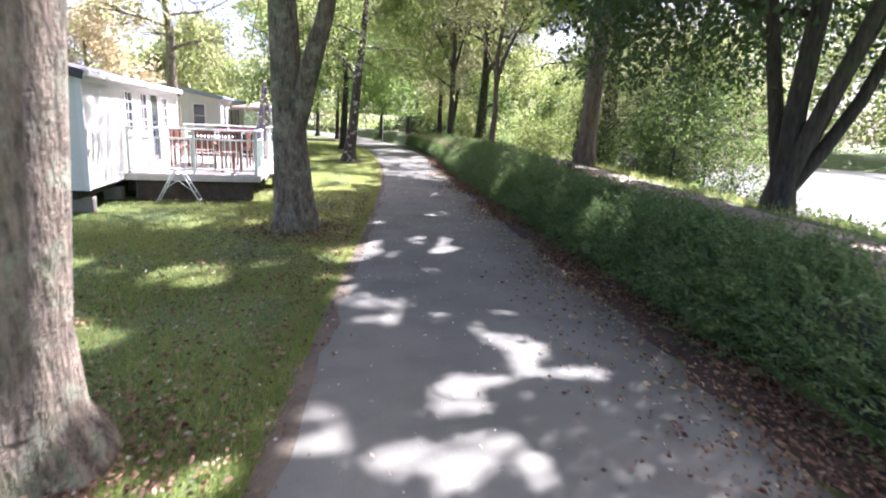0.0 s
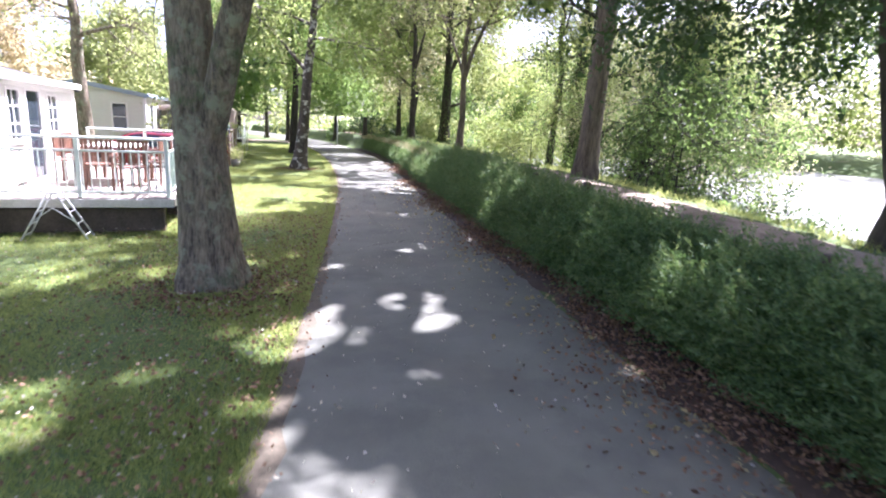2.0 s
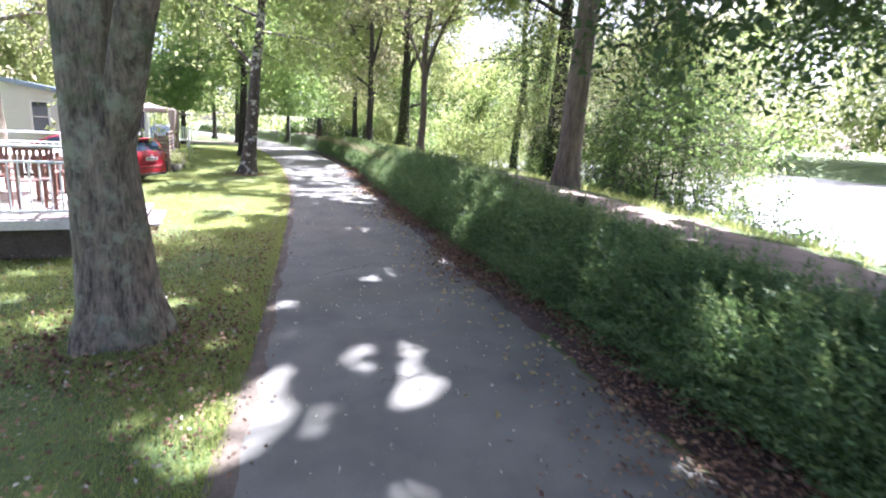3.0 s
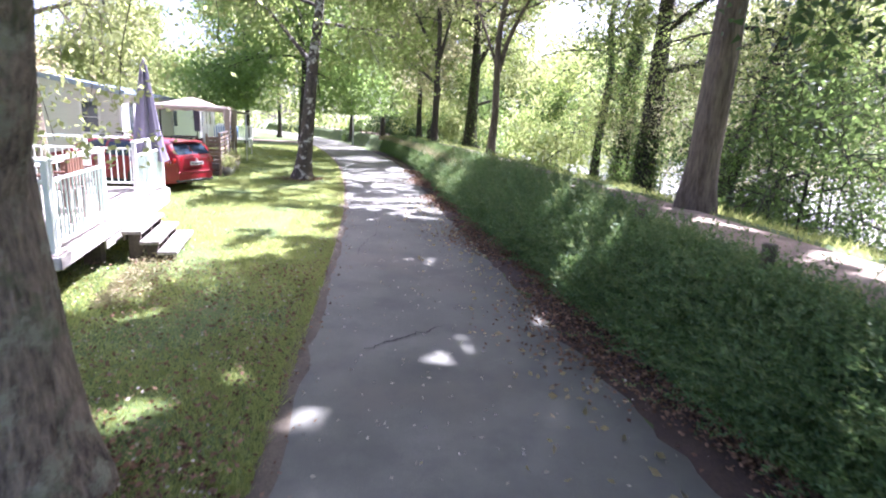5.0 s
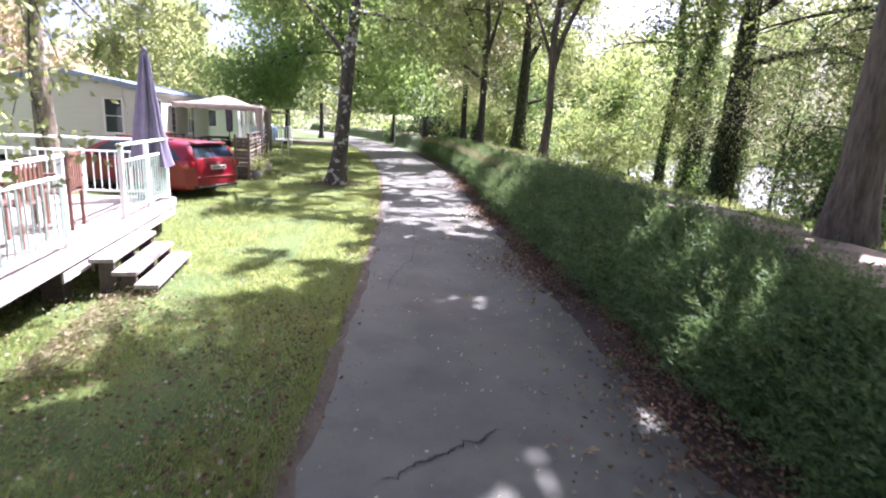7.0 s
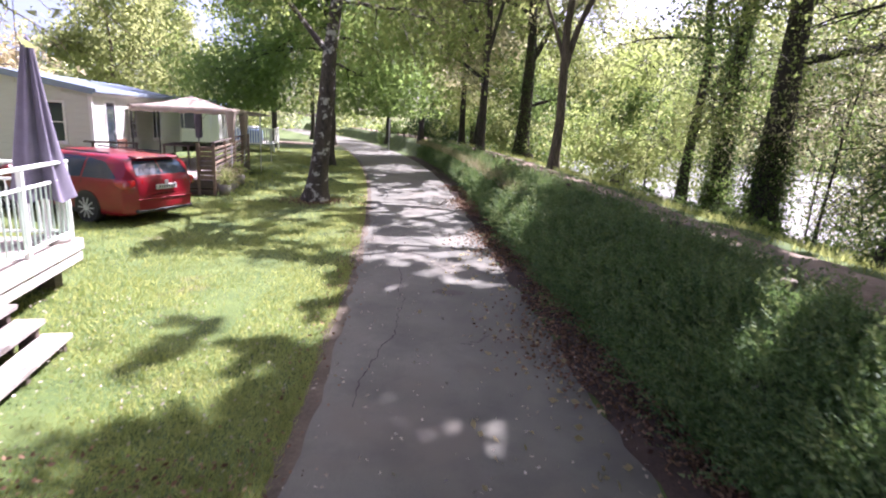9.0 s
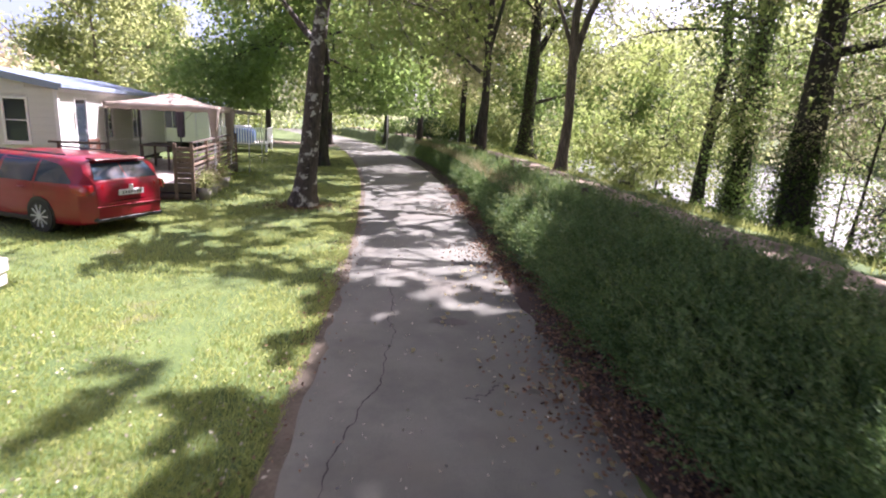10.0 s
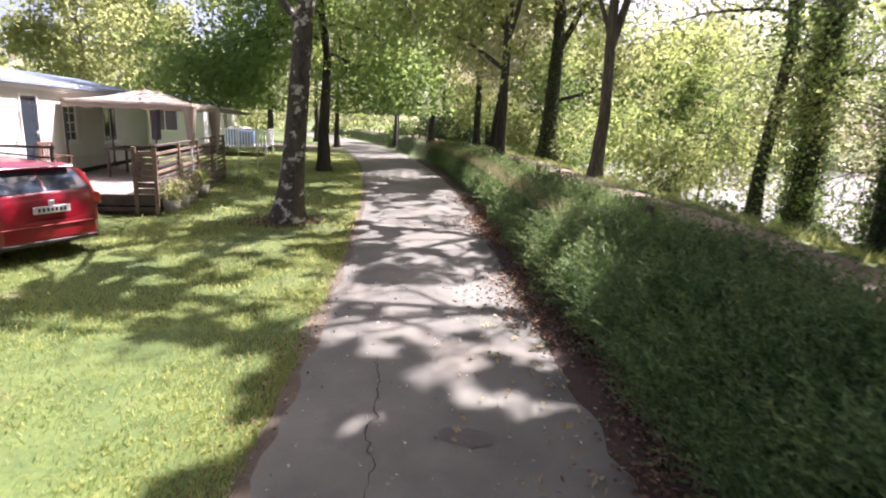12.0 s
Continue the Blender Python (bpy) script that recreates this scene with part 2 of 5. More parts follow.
def leaves(centres, size, rng, width=0.55, tilt=1.0, along=None, fold=0.12, plain=False):
    """Diamond leaves with a folded midrib, one at each centre; plain: single pointed blades."""
    n = len(centres)
    if along is None:
        a = rng.normal(size=(n, 3))
        a[:, 2] = a[:, 2] * tilt - 0.25
    else:
        a = along + rng.normal(size=(n, 3)) * 0.25
    a /= np.linalg.norm(a, axis=1)[:, None] + 1e-9
    b = np.cross(a, rng.normal(size=(n, 3)))
    b /= np.linalg.norm(b, axis=1)[:, None] + 1e-9
    c = np.cross(a, b)
    s = (size * rng.uniform(0.65, 1.35, n))[:, None]
    if plain:
        v = np.empty((n, 3, 3))
        v[:, 0] = centres + b * s * width * 0.55 - a * s * 0.4
        v[:, 1] = centres + a * s * 0.6
        v[:, 2] = centres - b * s * width * 0.55 - a * s * 0.4
        return v.reshape(-1, 3), np.arange(n * 3).reshape(n, 3)
    v = np.empty((n, 4, 3))
    v[:, 0] = centres - a * s * 0.5
    v[:, 1] = centres + b * s * width * 0.5 + c * s * fold - a * s * 0.05
    v[:, 2] = centres + a * s * 0.5
    v[:, 3] = centres - b * s * width * 0.5 + c * s * fold - a * s * 0.05
    i = np.arange(n)[:, None] * 4
    f = np.concatenate([i + np.array([[0, 1, 2]]), i + np.array([[0, 2, 3]])])
    return v.reshape(-1, 3), f


def sweep(pts, radii, seg=10, lobes=0.0, rng=None, knots=0.0):
    """A tube along points, with uneven rings, as arrays of quads."""
    pts = [Vector(p) for p in pts]
    V, F = [], []
    x = None
    ph = rng.uniform(0, 6.28, 3) if rng is not None else (0, 1, 2)
    for k, p in enumerate(pts):
        d = (pts[min(k + 1, len(pts) - 1)] - pts[max(k - 1, 0)]).normalized()
        ref = x if x is not None else Vector((1, 0.1, 0))
        x = (ref - d * ref.dot(d)).normalized()
        y = d.cross(x)
        for j in range(seg):
            th = 2 * math.pi * j / seg
            r = radii[k]
            if lobes and k < 5:
                r *= 1 + lobes * (0.55 ** k) * (math.sin(3 * th + ph[0]) * 0.6 + math.sin(5 * th + ph[1]) * 0.4)
            if knots:
                r *= 1 + knots * noise.noise(Vector((math.cos(th) * 1.5 + ph[0], math.sin(th) * 1.5, p.z * 1.3 + ph[2])))
            V.append(p + x * math.cos(th) * r + y * math.sin(th) * r)
    for k in range(len(pts) - 1):
        for j in range(seg):
            a, b = k * seg + j, k * seg + (j + 1) % seg
            F.append((a, b, b + seg, a + seg))
    return np.array(V), np.array(F)


def join(pieces):
    V, F, o = [], [], 0
    for v, f in pieces:
        V.append(v)
        F.append(f + o)
        o += len(v)
    return np.concatenate(V), np.concatenate(F)


# ---- the plan ----
ROAD_Y = np.array([-30, -10, 0, 5, 10, 17, 21, 25, 30, 35, 42, 50, 58, 66, 80, 100])
ROAD_L = np.array([4.4, 1.5, -0.02, -0.70, -1.40, -2.54, -3.34, -4.25, -5.5, -6.95, -9.2, -12.1, -15.4, -19.2, -27, -40])
ROAD_R = np.array([8.0, 5.2, 3.5, 2.55, 1.45, 0.05, -0.7, -1.4, -2.35, -3.45, -5.4, -8.1, -11.2, -14.8, -22, -34.5])


def smoothed(y, ys, xs):
    y = np.asarray(y, float)
    return sum(np.interp(y + k, ys, xs) for k in (-3, -2, -1, 0, 1, 2, 3)) / 7


def road_left(y):
    return smoothed(y, ROAD_Y, ROAD_L)


def road_right(y):
    return smoothed(y, ROAD_Y, ROAD_R)


WATER_Z = -0.75
LEVEE = 1.0


def levee(y):
    return np.interp(y, [4, 14], [0.80, LEVEE])


def ground_z(x, y):
    """Lawn level left of the lane; a raised bank with a footpath right of it, falling to the river."""
    d = np.asarray(x, float) - road_right(y)
    z = np.interp(d, [0.38, 1.0, 3.25, 3.75, 6.5], [0, 1, 1, 0.86, 0]) * levee(y) + np.interp(d, [3.6, 6.5, 9.5, 14], [0, -0.15, -0.6, -1.6])
    far = np.interp(d, [44, 52, 60], [0, 2.2, 2.6])
    return z + far


HOME = pose(-4.15, 10.85, 0, 0, 0, 18.07)     # local x: towards the lane, local y: along the row of homes


def at_home(x, y, z=0.0, rz=0.0):
    return HOME @ pose(x, y, z, 0, 0, rz)


# ---- ground, lane, footpath, water ----
rng = np.random.default_rng(3)
ys = np.concatenate([np.linspace(-300, -31, 14), np.linspace(-30, 100, 261), np.linspace(103, 600, 14)])
ds = np.concatenate([np.linspace(-400, -40, 10), np.linspace(-38, -4.0, 48), np.linspace(-3.8, 16, 100), np.linspace(17, 70, 28), np.linspace(80, 500, 8)])
gx = road_right(ys)[:, None] + ds[None, :]
gy = np.broadcast_to(ys[:, None], gx.shape)
gz = ground_z(gx, gy) + np.where((ds > 0.6) | (ds < -3.6), 0.03, 0.0) * np.sin(gx * 1.7 + 1.3 * np.sin(gy * 0.9)) * np.sin(gy * 1.3)
nx = len(ds)
idx = np.arange(len(ys) * nx).reshape(len(ys), nx)
quads = np.stack([idx[:-1, :-1], idx[:-1, 1:], idx[1:, 1:], idx[1:, :-1]], -1).reshape(-1, 4)
ground = link_part("ground", array_mesh("ground", np.stack([gx, gy, gz], -1).reshape(-1, 3), quads, True), M_GROUND)
tagged(ground, "grassy ground with a raised river bank", "ground", kind="structure")


def strip(name, ys, left, right, zf, mat, cols=10, ragged=0.05, seed=1, lift=0.02, camber=0.03):
    r = np.random.default_rng(seed)
    V = []
    for k, y in enumerate(ys):
        l, rr = left[k] + ragged * noise.noise(Vector((y * 1.9, seed, 0))) + r.normal() * ragged * 0.25, right[k] + ragged * noise.noise(Vector((y * 1.7, seed, 9))) + r.normal() * ragged * 0.25
        for j in range(cols + 1):
            x = l + (rr - l) * j / cols
            edge = -0.05 if j in (0, cols) else 0.0
            crown = camber * (1 - (2 * j / cols - 1) ** 2)
            V.append((x, y, float(zf(x, y)) + lift + edge + crown + 0.006 * noise.noise(Vector((x * 2, y * 2, 3)))))
    n = cols + 1
    i = np.arange(len(ys) * n).reshape(len(ys), n)
    q = np.stack([i[:-1, :-1], i[:-1, 1:], i[1:, 1:], i[1:, :-1]], -1).reshape(-1, 4)
    return link_part(name, array_mesh(name, V, q, True), mat)


yy = np.arange(-30, 99, 0.25)
road = tagged(strip("road", yy, road_left(yy), road_right(yy), lambda x, y: 0.0, M_ROAD, 14, 0.10, 1), "narrow worn grey asphalt lane with ragged edges", "road", kind="structure")
yy = np.arange(-30, 80, 0.3)
footpath = tagged(strip("footpath", yy, road_right(yy) + 1.5, road_right(yy) + 3.05, lambda x, y: float(levee(y)), M_SAND, 6, 0.16, 5, 0.03), "sandy trodden footpath on the raised bank", "path", kind="structure")

yy = np.arange(-12, 46, 0.2)
mould = tagged(strip("leaf_mould", yy, road_right(yy) - 0.16, road_right(yy) + 0.62, lambda x, y: 0.0, M_MOULD, 5, 0.22, 8, 0.034), "red-brown leaf mould between lane and hedge", "soil", kind="structure")
yy = np.arange(-12, 60, 0.12)
edge_w = np.array([0.02 + 0.22 * max(0.0, noise.noise(Vector((y * 0.55, 3, 1)))) + 0.14 * max(0.0, noise.noise(Vector((y * 2.3, 8, 1)))) for y in yy])
lane_edge = tagged(strip("lane_edge", yy, road_left(yy) - edge_w, road_left(yy) + 0.30, lambda x, y: 0.0, M_EDGE, 6, 0.05, 18, 0.014, 0.0), "bare brown soil along the ragged lawn edge", "soil", kind="structure")
side_lane = tagged(strip("side_lane", np.arange(52.5, 56.5, 0.25), np.full(16, -46.0), np.full(16, -13.0), lambda x, y: 0.0, M_SAND, 30, 0.2, 15, 0.015), "pale sandy side lane", "road", kind="structure")

M_WATER = bpy.data.materials.new("river_water")
M_WATER.use_nodes = True
nt = M_WATER.node_tree
pb = nt.nodes["Principled BSDF"]
pb.inputs["Base Color"].default_value = (0.05, 0.06, 0.05, 1)
pb.inputs["Roughness"].default_value = 0.36
wco = nt.nodes.new("ShaderNodeTexCoord").outputs["Object"]
wbump = nt.nodes.new("ShaderNodeBump")
wbump.inputs["Strength"].default_value, wbump.inputs["Distance"].default_value = 1.0, 0.16
nt.links.new(noise_of(nt, wco, 2.2, 6, 0.6), wbump.inputs["Height"])
nt.links.new(wbump.outputs["Normal"], pb.inputs["Normal"])
ys2 = np.linspace(-200, 400, 61)
wx = np.stack([road_right(ys2) + 6.0, road_right(ys2) + 62.0], 1)
wv = np.stack([wx, np.stack([ys2, ys2], 1), np.full_like(wx, WATER_Z)], -1).reshape(-1, 3)
wi = np.arange(len(ys2) * 2).reshape(-1, 2)
wq = np.stack([wi[:-1, 0], wi[:-1, 1], wi[1:, 1], wi[1:, 0]], -1)
water = tagged(link_part("water", array_mesh("water", wv, wq), M_WATER), "bright rippled river water beyond the bank", "river", kind="structure")


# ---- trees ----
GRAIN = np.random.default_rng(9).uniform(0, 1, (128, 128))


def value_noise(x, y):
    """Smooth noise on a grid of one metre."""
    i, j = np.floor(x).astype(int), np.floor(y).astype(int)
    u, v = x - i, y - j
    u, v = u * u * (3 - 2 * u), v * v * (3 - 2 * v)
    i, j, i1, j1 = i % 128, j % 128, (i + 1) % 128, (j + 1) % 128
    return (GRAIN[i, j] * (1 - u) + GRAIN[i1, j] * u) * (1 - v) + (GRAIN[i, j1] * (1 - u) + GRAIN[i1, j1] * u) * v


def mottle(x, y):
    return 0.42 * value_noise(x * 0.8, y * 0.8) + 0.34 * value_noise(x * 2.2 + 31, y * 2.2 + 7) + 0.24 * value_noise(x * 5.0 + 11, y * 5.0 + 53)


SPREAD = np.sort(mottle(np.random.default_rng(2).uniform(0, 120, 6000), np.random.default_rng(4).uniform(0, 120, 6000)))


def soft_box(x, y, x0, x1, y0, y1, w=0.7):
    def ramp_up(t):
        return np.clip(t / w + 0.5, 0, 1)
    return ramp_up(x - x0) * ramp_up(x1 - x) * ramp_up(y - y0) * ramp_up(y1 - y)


def sun_share(x, y):
    """Share of crown leaves cut towards the sun over each place of the plan, set by hand to lay out sun and shade: lit
    lawn, shaded near half of the lane.
    """
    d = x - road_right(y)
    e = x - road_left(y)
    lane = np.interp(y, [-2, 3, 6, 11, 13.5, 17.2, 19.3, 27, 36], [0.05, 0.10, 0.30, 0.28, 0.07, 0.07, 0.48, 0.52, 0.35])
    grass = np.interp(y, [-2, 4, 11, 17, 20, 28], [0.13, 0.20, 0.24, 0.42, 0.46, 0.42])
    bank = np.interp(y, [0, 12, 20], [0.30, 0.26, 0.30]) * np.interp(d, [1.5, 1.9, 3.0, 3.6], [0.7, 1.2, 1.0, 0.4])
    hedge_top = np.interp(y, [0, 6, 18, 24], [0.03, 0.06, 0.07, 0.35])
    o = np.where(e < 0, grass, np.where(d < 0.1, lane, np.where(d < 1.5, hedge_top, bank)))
    lit_lawn = soft_box(x - 0.25 * y, y, -11.5, -6.6, 12.9, 18.2, 1.6)
    lit_lawn = np.maximum(lit_lawn, soft_box(x, y, -14, -6.2, 10, 20, 1.2) * 0.8)
    lit_lawn = np.maximum(lit_lawn, soft_box(x, y, -12, -3.4, 10.8, 16.8, 1.2) * 0.75)
    return np.maximum(o, 0.95 * lit_lawn)


def cut_crown_for_sun(c, x, y, z):
    """Leaves of a crown that stay, once those in the way of the planned sun patches are cut."""
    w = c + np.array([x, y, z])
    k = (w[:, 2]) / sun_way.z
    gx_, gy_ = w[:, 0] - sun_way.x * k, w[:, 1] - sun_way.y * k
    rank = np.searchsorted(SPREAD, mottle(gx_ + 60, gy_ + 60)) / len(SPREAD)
    return c[rank > sun_share(gx_, gy_)]


def limb(start, way, length, r, rng, steps=6, sag=0.0, wander=0.16):
    pts, p, d = [Vector(start)], Vector(start), Vector(way).normalized()
    for k in range(steps):
        d = (d + Vector(rng.normal(size=3) * wander) + Vector((0, 0, -sag))).normalized()
        p = p + d * length / steps
        pts.append(p.copy())
    return pts, [max(r * (1 - 0.85 * k / steps), 0.008) for k in range(steps + 1)]


def tree(name, x, y, z, height, r, lean=(0, 0), bark=M_BARK_DARK, leaf=L_MAPLE, crown=(3.0, 3.0), crown_at=0.55, n_leaf=9000, size=0.15, seed=1,
         forks=(), n_limb=12, label="", droop=0.0, extra=(), seg=14, flare=1.6, first=0.35, wander=1.0, group="", tuft=0.40, low_leaf=0.0, ivy=0, ivy_top=5.0, ivy_leaf=None, west=-99.0, fill=0.42, plain=False, thin=True):
    """forks: (height, way, length, radius) of large stems; extra: the same for named low branches and for unseen limbs
    added to cast shade. Leaves sit in tufts along the limbs.
    """
    rg = np.random.default_rng(seed)
    base = thing(name, pose(x, y, z), label, "tree", group)
    pts, radii = [], []
    n = 14
    for k in range(n + 1):
        f = k / n
        h = height * f
        if k <= 4:
            h = (0, 0.12, 0.35, 0.8, 1.5)[k]
        w = Vector((noise.noise(Vector((h * 0.35, seed, 0))), noise.noise(Vector((h * 0.35, seed, 5))), 0)) * min(0.25, 0.05 * h) * wander
        pts.append(Vector((lean[0] * h, lean[1] * h, h - 0.25 * (k == 0))) + w)
        taper = max(1 - 0.85 * h / height, 0.06)
        radii.append(r * taper * (1 + (flare - 1) * math.exp(-h / 0.28)))

    def trunk_at(h):
        k = max(i for i in range(n) if pts[i].z <= max(h, 0))
        f = min(max((h - pts[k].z) / max(pts[k + 1].z - pts[k].z, 1e-6), 0), 1)
        return pts[k].lerp(pts[k + 1], f), radii[k] * (1 - f) + radii[k + 1] * f

    tv, tf = sweep(pts, radii, seg, 0.22, rg, 0.13)
    link_part("trunk", array_mesh("trunk", tv, tf, True), bark, base)
    if ivy:
        hh = rg.uniform(0.0, 1.0, ivy) ** 1.3 * ivy_top
        th = rg.uniform(0, 6.28, ivy)
        c = np.empty((ivy, 3))
        for k in range(ivy):
            p, pr = trunk_at(hh[k])
            q = pr * 1.08 + abs(rg.normal()) * 0.14
            c[k] = (p.x + math.cos(th[k]) * q, p.y + math.sin(th[k]) * q, hh[k])
        v, f = leaves(c, 0.058, rg, 0.85, plain=True)
        link_part("ivy", array_mesh("ivy", v, f), ivy_leaf, base, "dark climbing ivy")
    limbs, tips = [], []

    def grow(start, way, length, rad, depth):
        lp, lr = limb(start, way, length, rad, rg, 6 if depth == 0 else 4, droop)
        limbs.append(sweep(lp, lr, 7 if depth == 0 else 5, rng=rg))
        for k in range(2, len(lp)):
            tips.append(lp[k])
        if depth < 2:
            for k in range(2, len(lp)):
                for _ in range(2 if depth == 0 else 1):
                    d = (lp[k] - lp[k - 1]).normalized() + Vector(rg.normal(size=3)) * 0.75
                    grow(lp[k], d, length * rg.uniform(0.3, 0.5), lr[k] * 0.6, depth + 1)

    for h, way, length, rad in (*forks, *extra):
        p, _ = trunk_at(h)
        lp, lr = limb(p, way, length, rad, rg, 9, 0, 0.07)
        lv, lf = sweep(lp, [max(q, rad * 0.25) for q in lr], 10, rng=rg, knots=0.1)
        link_part("branch", array_mesh("branch", lv, lf, True), bark, base)
        for k in range(4, len(lp)):
            for _ in range(2 if length > 6 else 1):
                d = (lp[k] - lp[k - 1]).normalized() + Vector(rg.normal(size=3)) * 0.7
                grow(lp[k], d, crown[0] * rg.uniform(0.25, 0.52), lr[k] * 0.6, 1)
    for k in range(n_limb):
        h = height * (first + (0.98 - first) * (k + 0.5) / n_limb)
        p, pr = trunk_at(h)
        th = k * 2.4 + seed
        up = 0.25 + 0.7 * (k / n_limb)
        grow(p, (math.cos(th), math.sin(th), up), crown[0] * rg.uniform(0.7, 1.15) * (1 - 0.45 * (k / n_limb) ** 2), max(pr * 0.45, 0.02), 0)
    if limbs:
        lv, lf = join(limbs)
        link_part("branchwork", array_mesh("branchwork", lv, lf, True), bark, base)
    if tips and n_leaf:
        T = np.array([list(t) for t in tips])
        T = T[(T[:, 2] > max(height * crown_at * 0.5, low_leaf)) & (T[:, 0] > west)]
        T = T[rg.choice(len(T), max(min(len(T), 60), int(len(T) * fill)), replace=False)]
        pick = rg.integers(0, len(T), n_leaf)
        c = T[pick] + rg.normal(size=(n_leaf, 3)) * tuft * np.array([1, 1, 0.7])
        c[:, 2] -= droop * rg.exponential(0.8, n_leaf) * 2
        c = c[c[:, 2] > low_leaf]
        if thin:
            c = cut_crown_for_sun(c, x, y, z)
        v, f = leaves(c, size, rg, 0.6 if plain else 0.55, plain=plain)
        link_part("crown", array_mesh("crown", v, f), leaf, base)
    return base

# ---- mobile homes ----
def clad(parent, length, z0, z1, openings, mat, m, row=0.17, gable=0.0, name="plank"):
    """Horizontal boards on a wall; m maps (along, out, up) to the home. openings: (a0, a1, zlo, zhi)."""
    z = z0
    cache = {}
    while z < z1 + gable - 0.02:
        h = min(row, z1 + gable - z)
        inset = 0.0
        if gable and z + h > z1:
            inset = (z + h - z1) / gable * length / 2
        cuts = [(a0, a1) for a0, a1, lo, hi in openings if lo < z + h * 0.6 and hi > z + h * 0.4]
        a = inset
        spans = []
        for c0, c1 in sorted(cuts) + [(length - inset, None)]:
            if c0 - a > 0.03:
                spans.append((a, c0))
            a = c1 if c1 is not None else a
        for a0, a1 in spans:
            key = (round(a1 - a0, 3), round(h, 3))
            if key not in cache:
                bm = bmesh.new()
                box(bm, (0, 0, 0), (a1 - a0, 0.018, h - 0.006), (-2.2, 0, 0))
                me = bpy.data.meshes.new(name)
                bm.to_mesh(me)
                bm.free()
                me.materials.append(mat)
                cache[key] = me
            ob = new(name, cache[key])
            ob.parent = parent
            ob.matrix_local = m @ pose((a0 + a1) / 2, 0.014, z + h / 2)
        z += row


def window_unit(parent, m, a0, a1, lo, hi, bars=(1, 1), door=False, open_top=False):
    """Frame, pane, glazing bars and sill, set 12 mm proud of the boards."""
    w, h = a1 - a0, hi - lo
    base = part("door" if door else "window", box(bmesh.new(), (0, 0.002, 0), (w, 0.02, h)), M_GLASS, parent, "dark glazed door" if door else "dark window pane")
    base.matrix_local = m @ pose((a0 + a1) / 2, 0.0, (lo + hi) / 2)
    t = 0.06
    bm = bmesh.new()
    box(bm, (-w / 2, 0.01, 0), (t, 0.07, h + t), bevel=0.006)
    box(bm, (w / 2, 0.01, 0), (t, 0.07, h + t), bevel=0.006)
    box(bm, (0, 0.013, h / 2), (w - t, 0.07, t), bevel=0.006)
    box(bm, (0, 0.013, -h / 2), (w - t, 0.07, t), bevel=0.006)
    part("frame", bm, M_TRIM, base, "white window frame")
    for k in range(bars[0]):
        one_box("glazing_bar", (-w / 2 + w * (k + 1) / (bars[0] + 1), 0.017, 0), (0.025, 0.02, h - t), M_TRIM, base, bevel=0)
    for k in range(bars[1]):
        one_box("glazing_bar", (0, 0.019, -h / 2 + h * (k + 1) / (bars[1] + 1)), (w - t, 0.02, 0.025), M_TRIM, base, bevel=0)
    if not door:
        one_box("sill", (0, 0.045, -h / 2 - 0.05), (w + 0.12, 0.10, 0.03), M_TRIM, base)
    else:
        one_rod("handle", (w * 0.36, 0.03, -0.05), (w * 0.36, 0.03, 0.08), 0.012, M_METAL, base, "metal door handle")
    return base


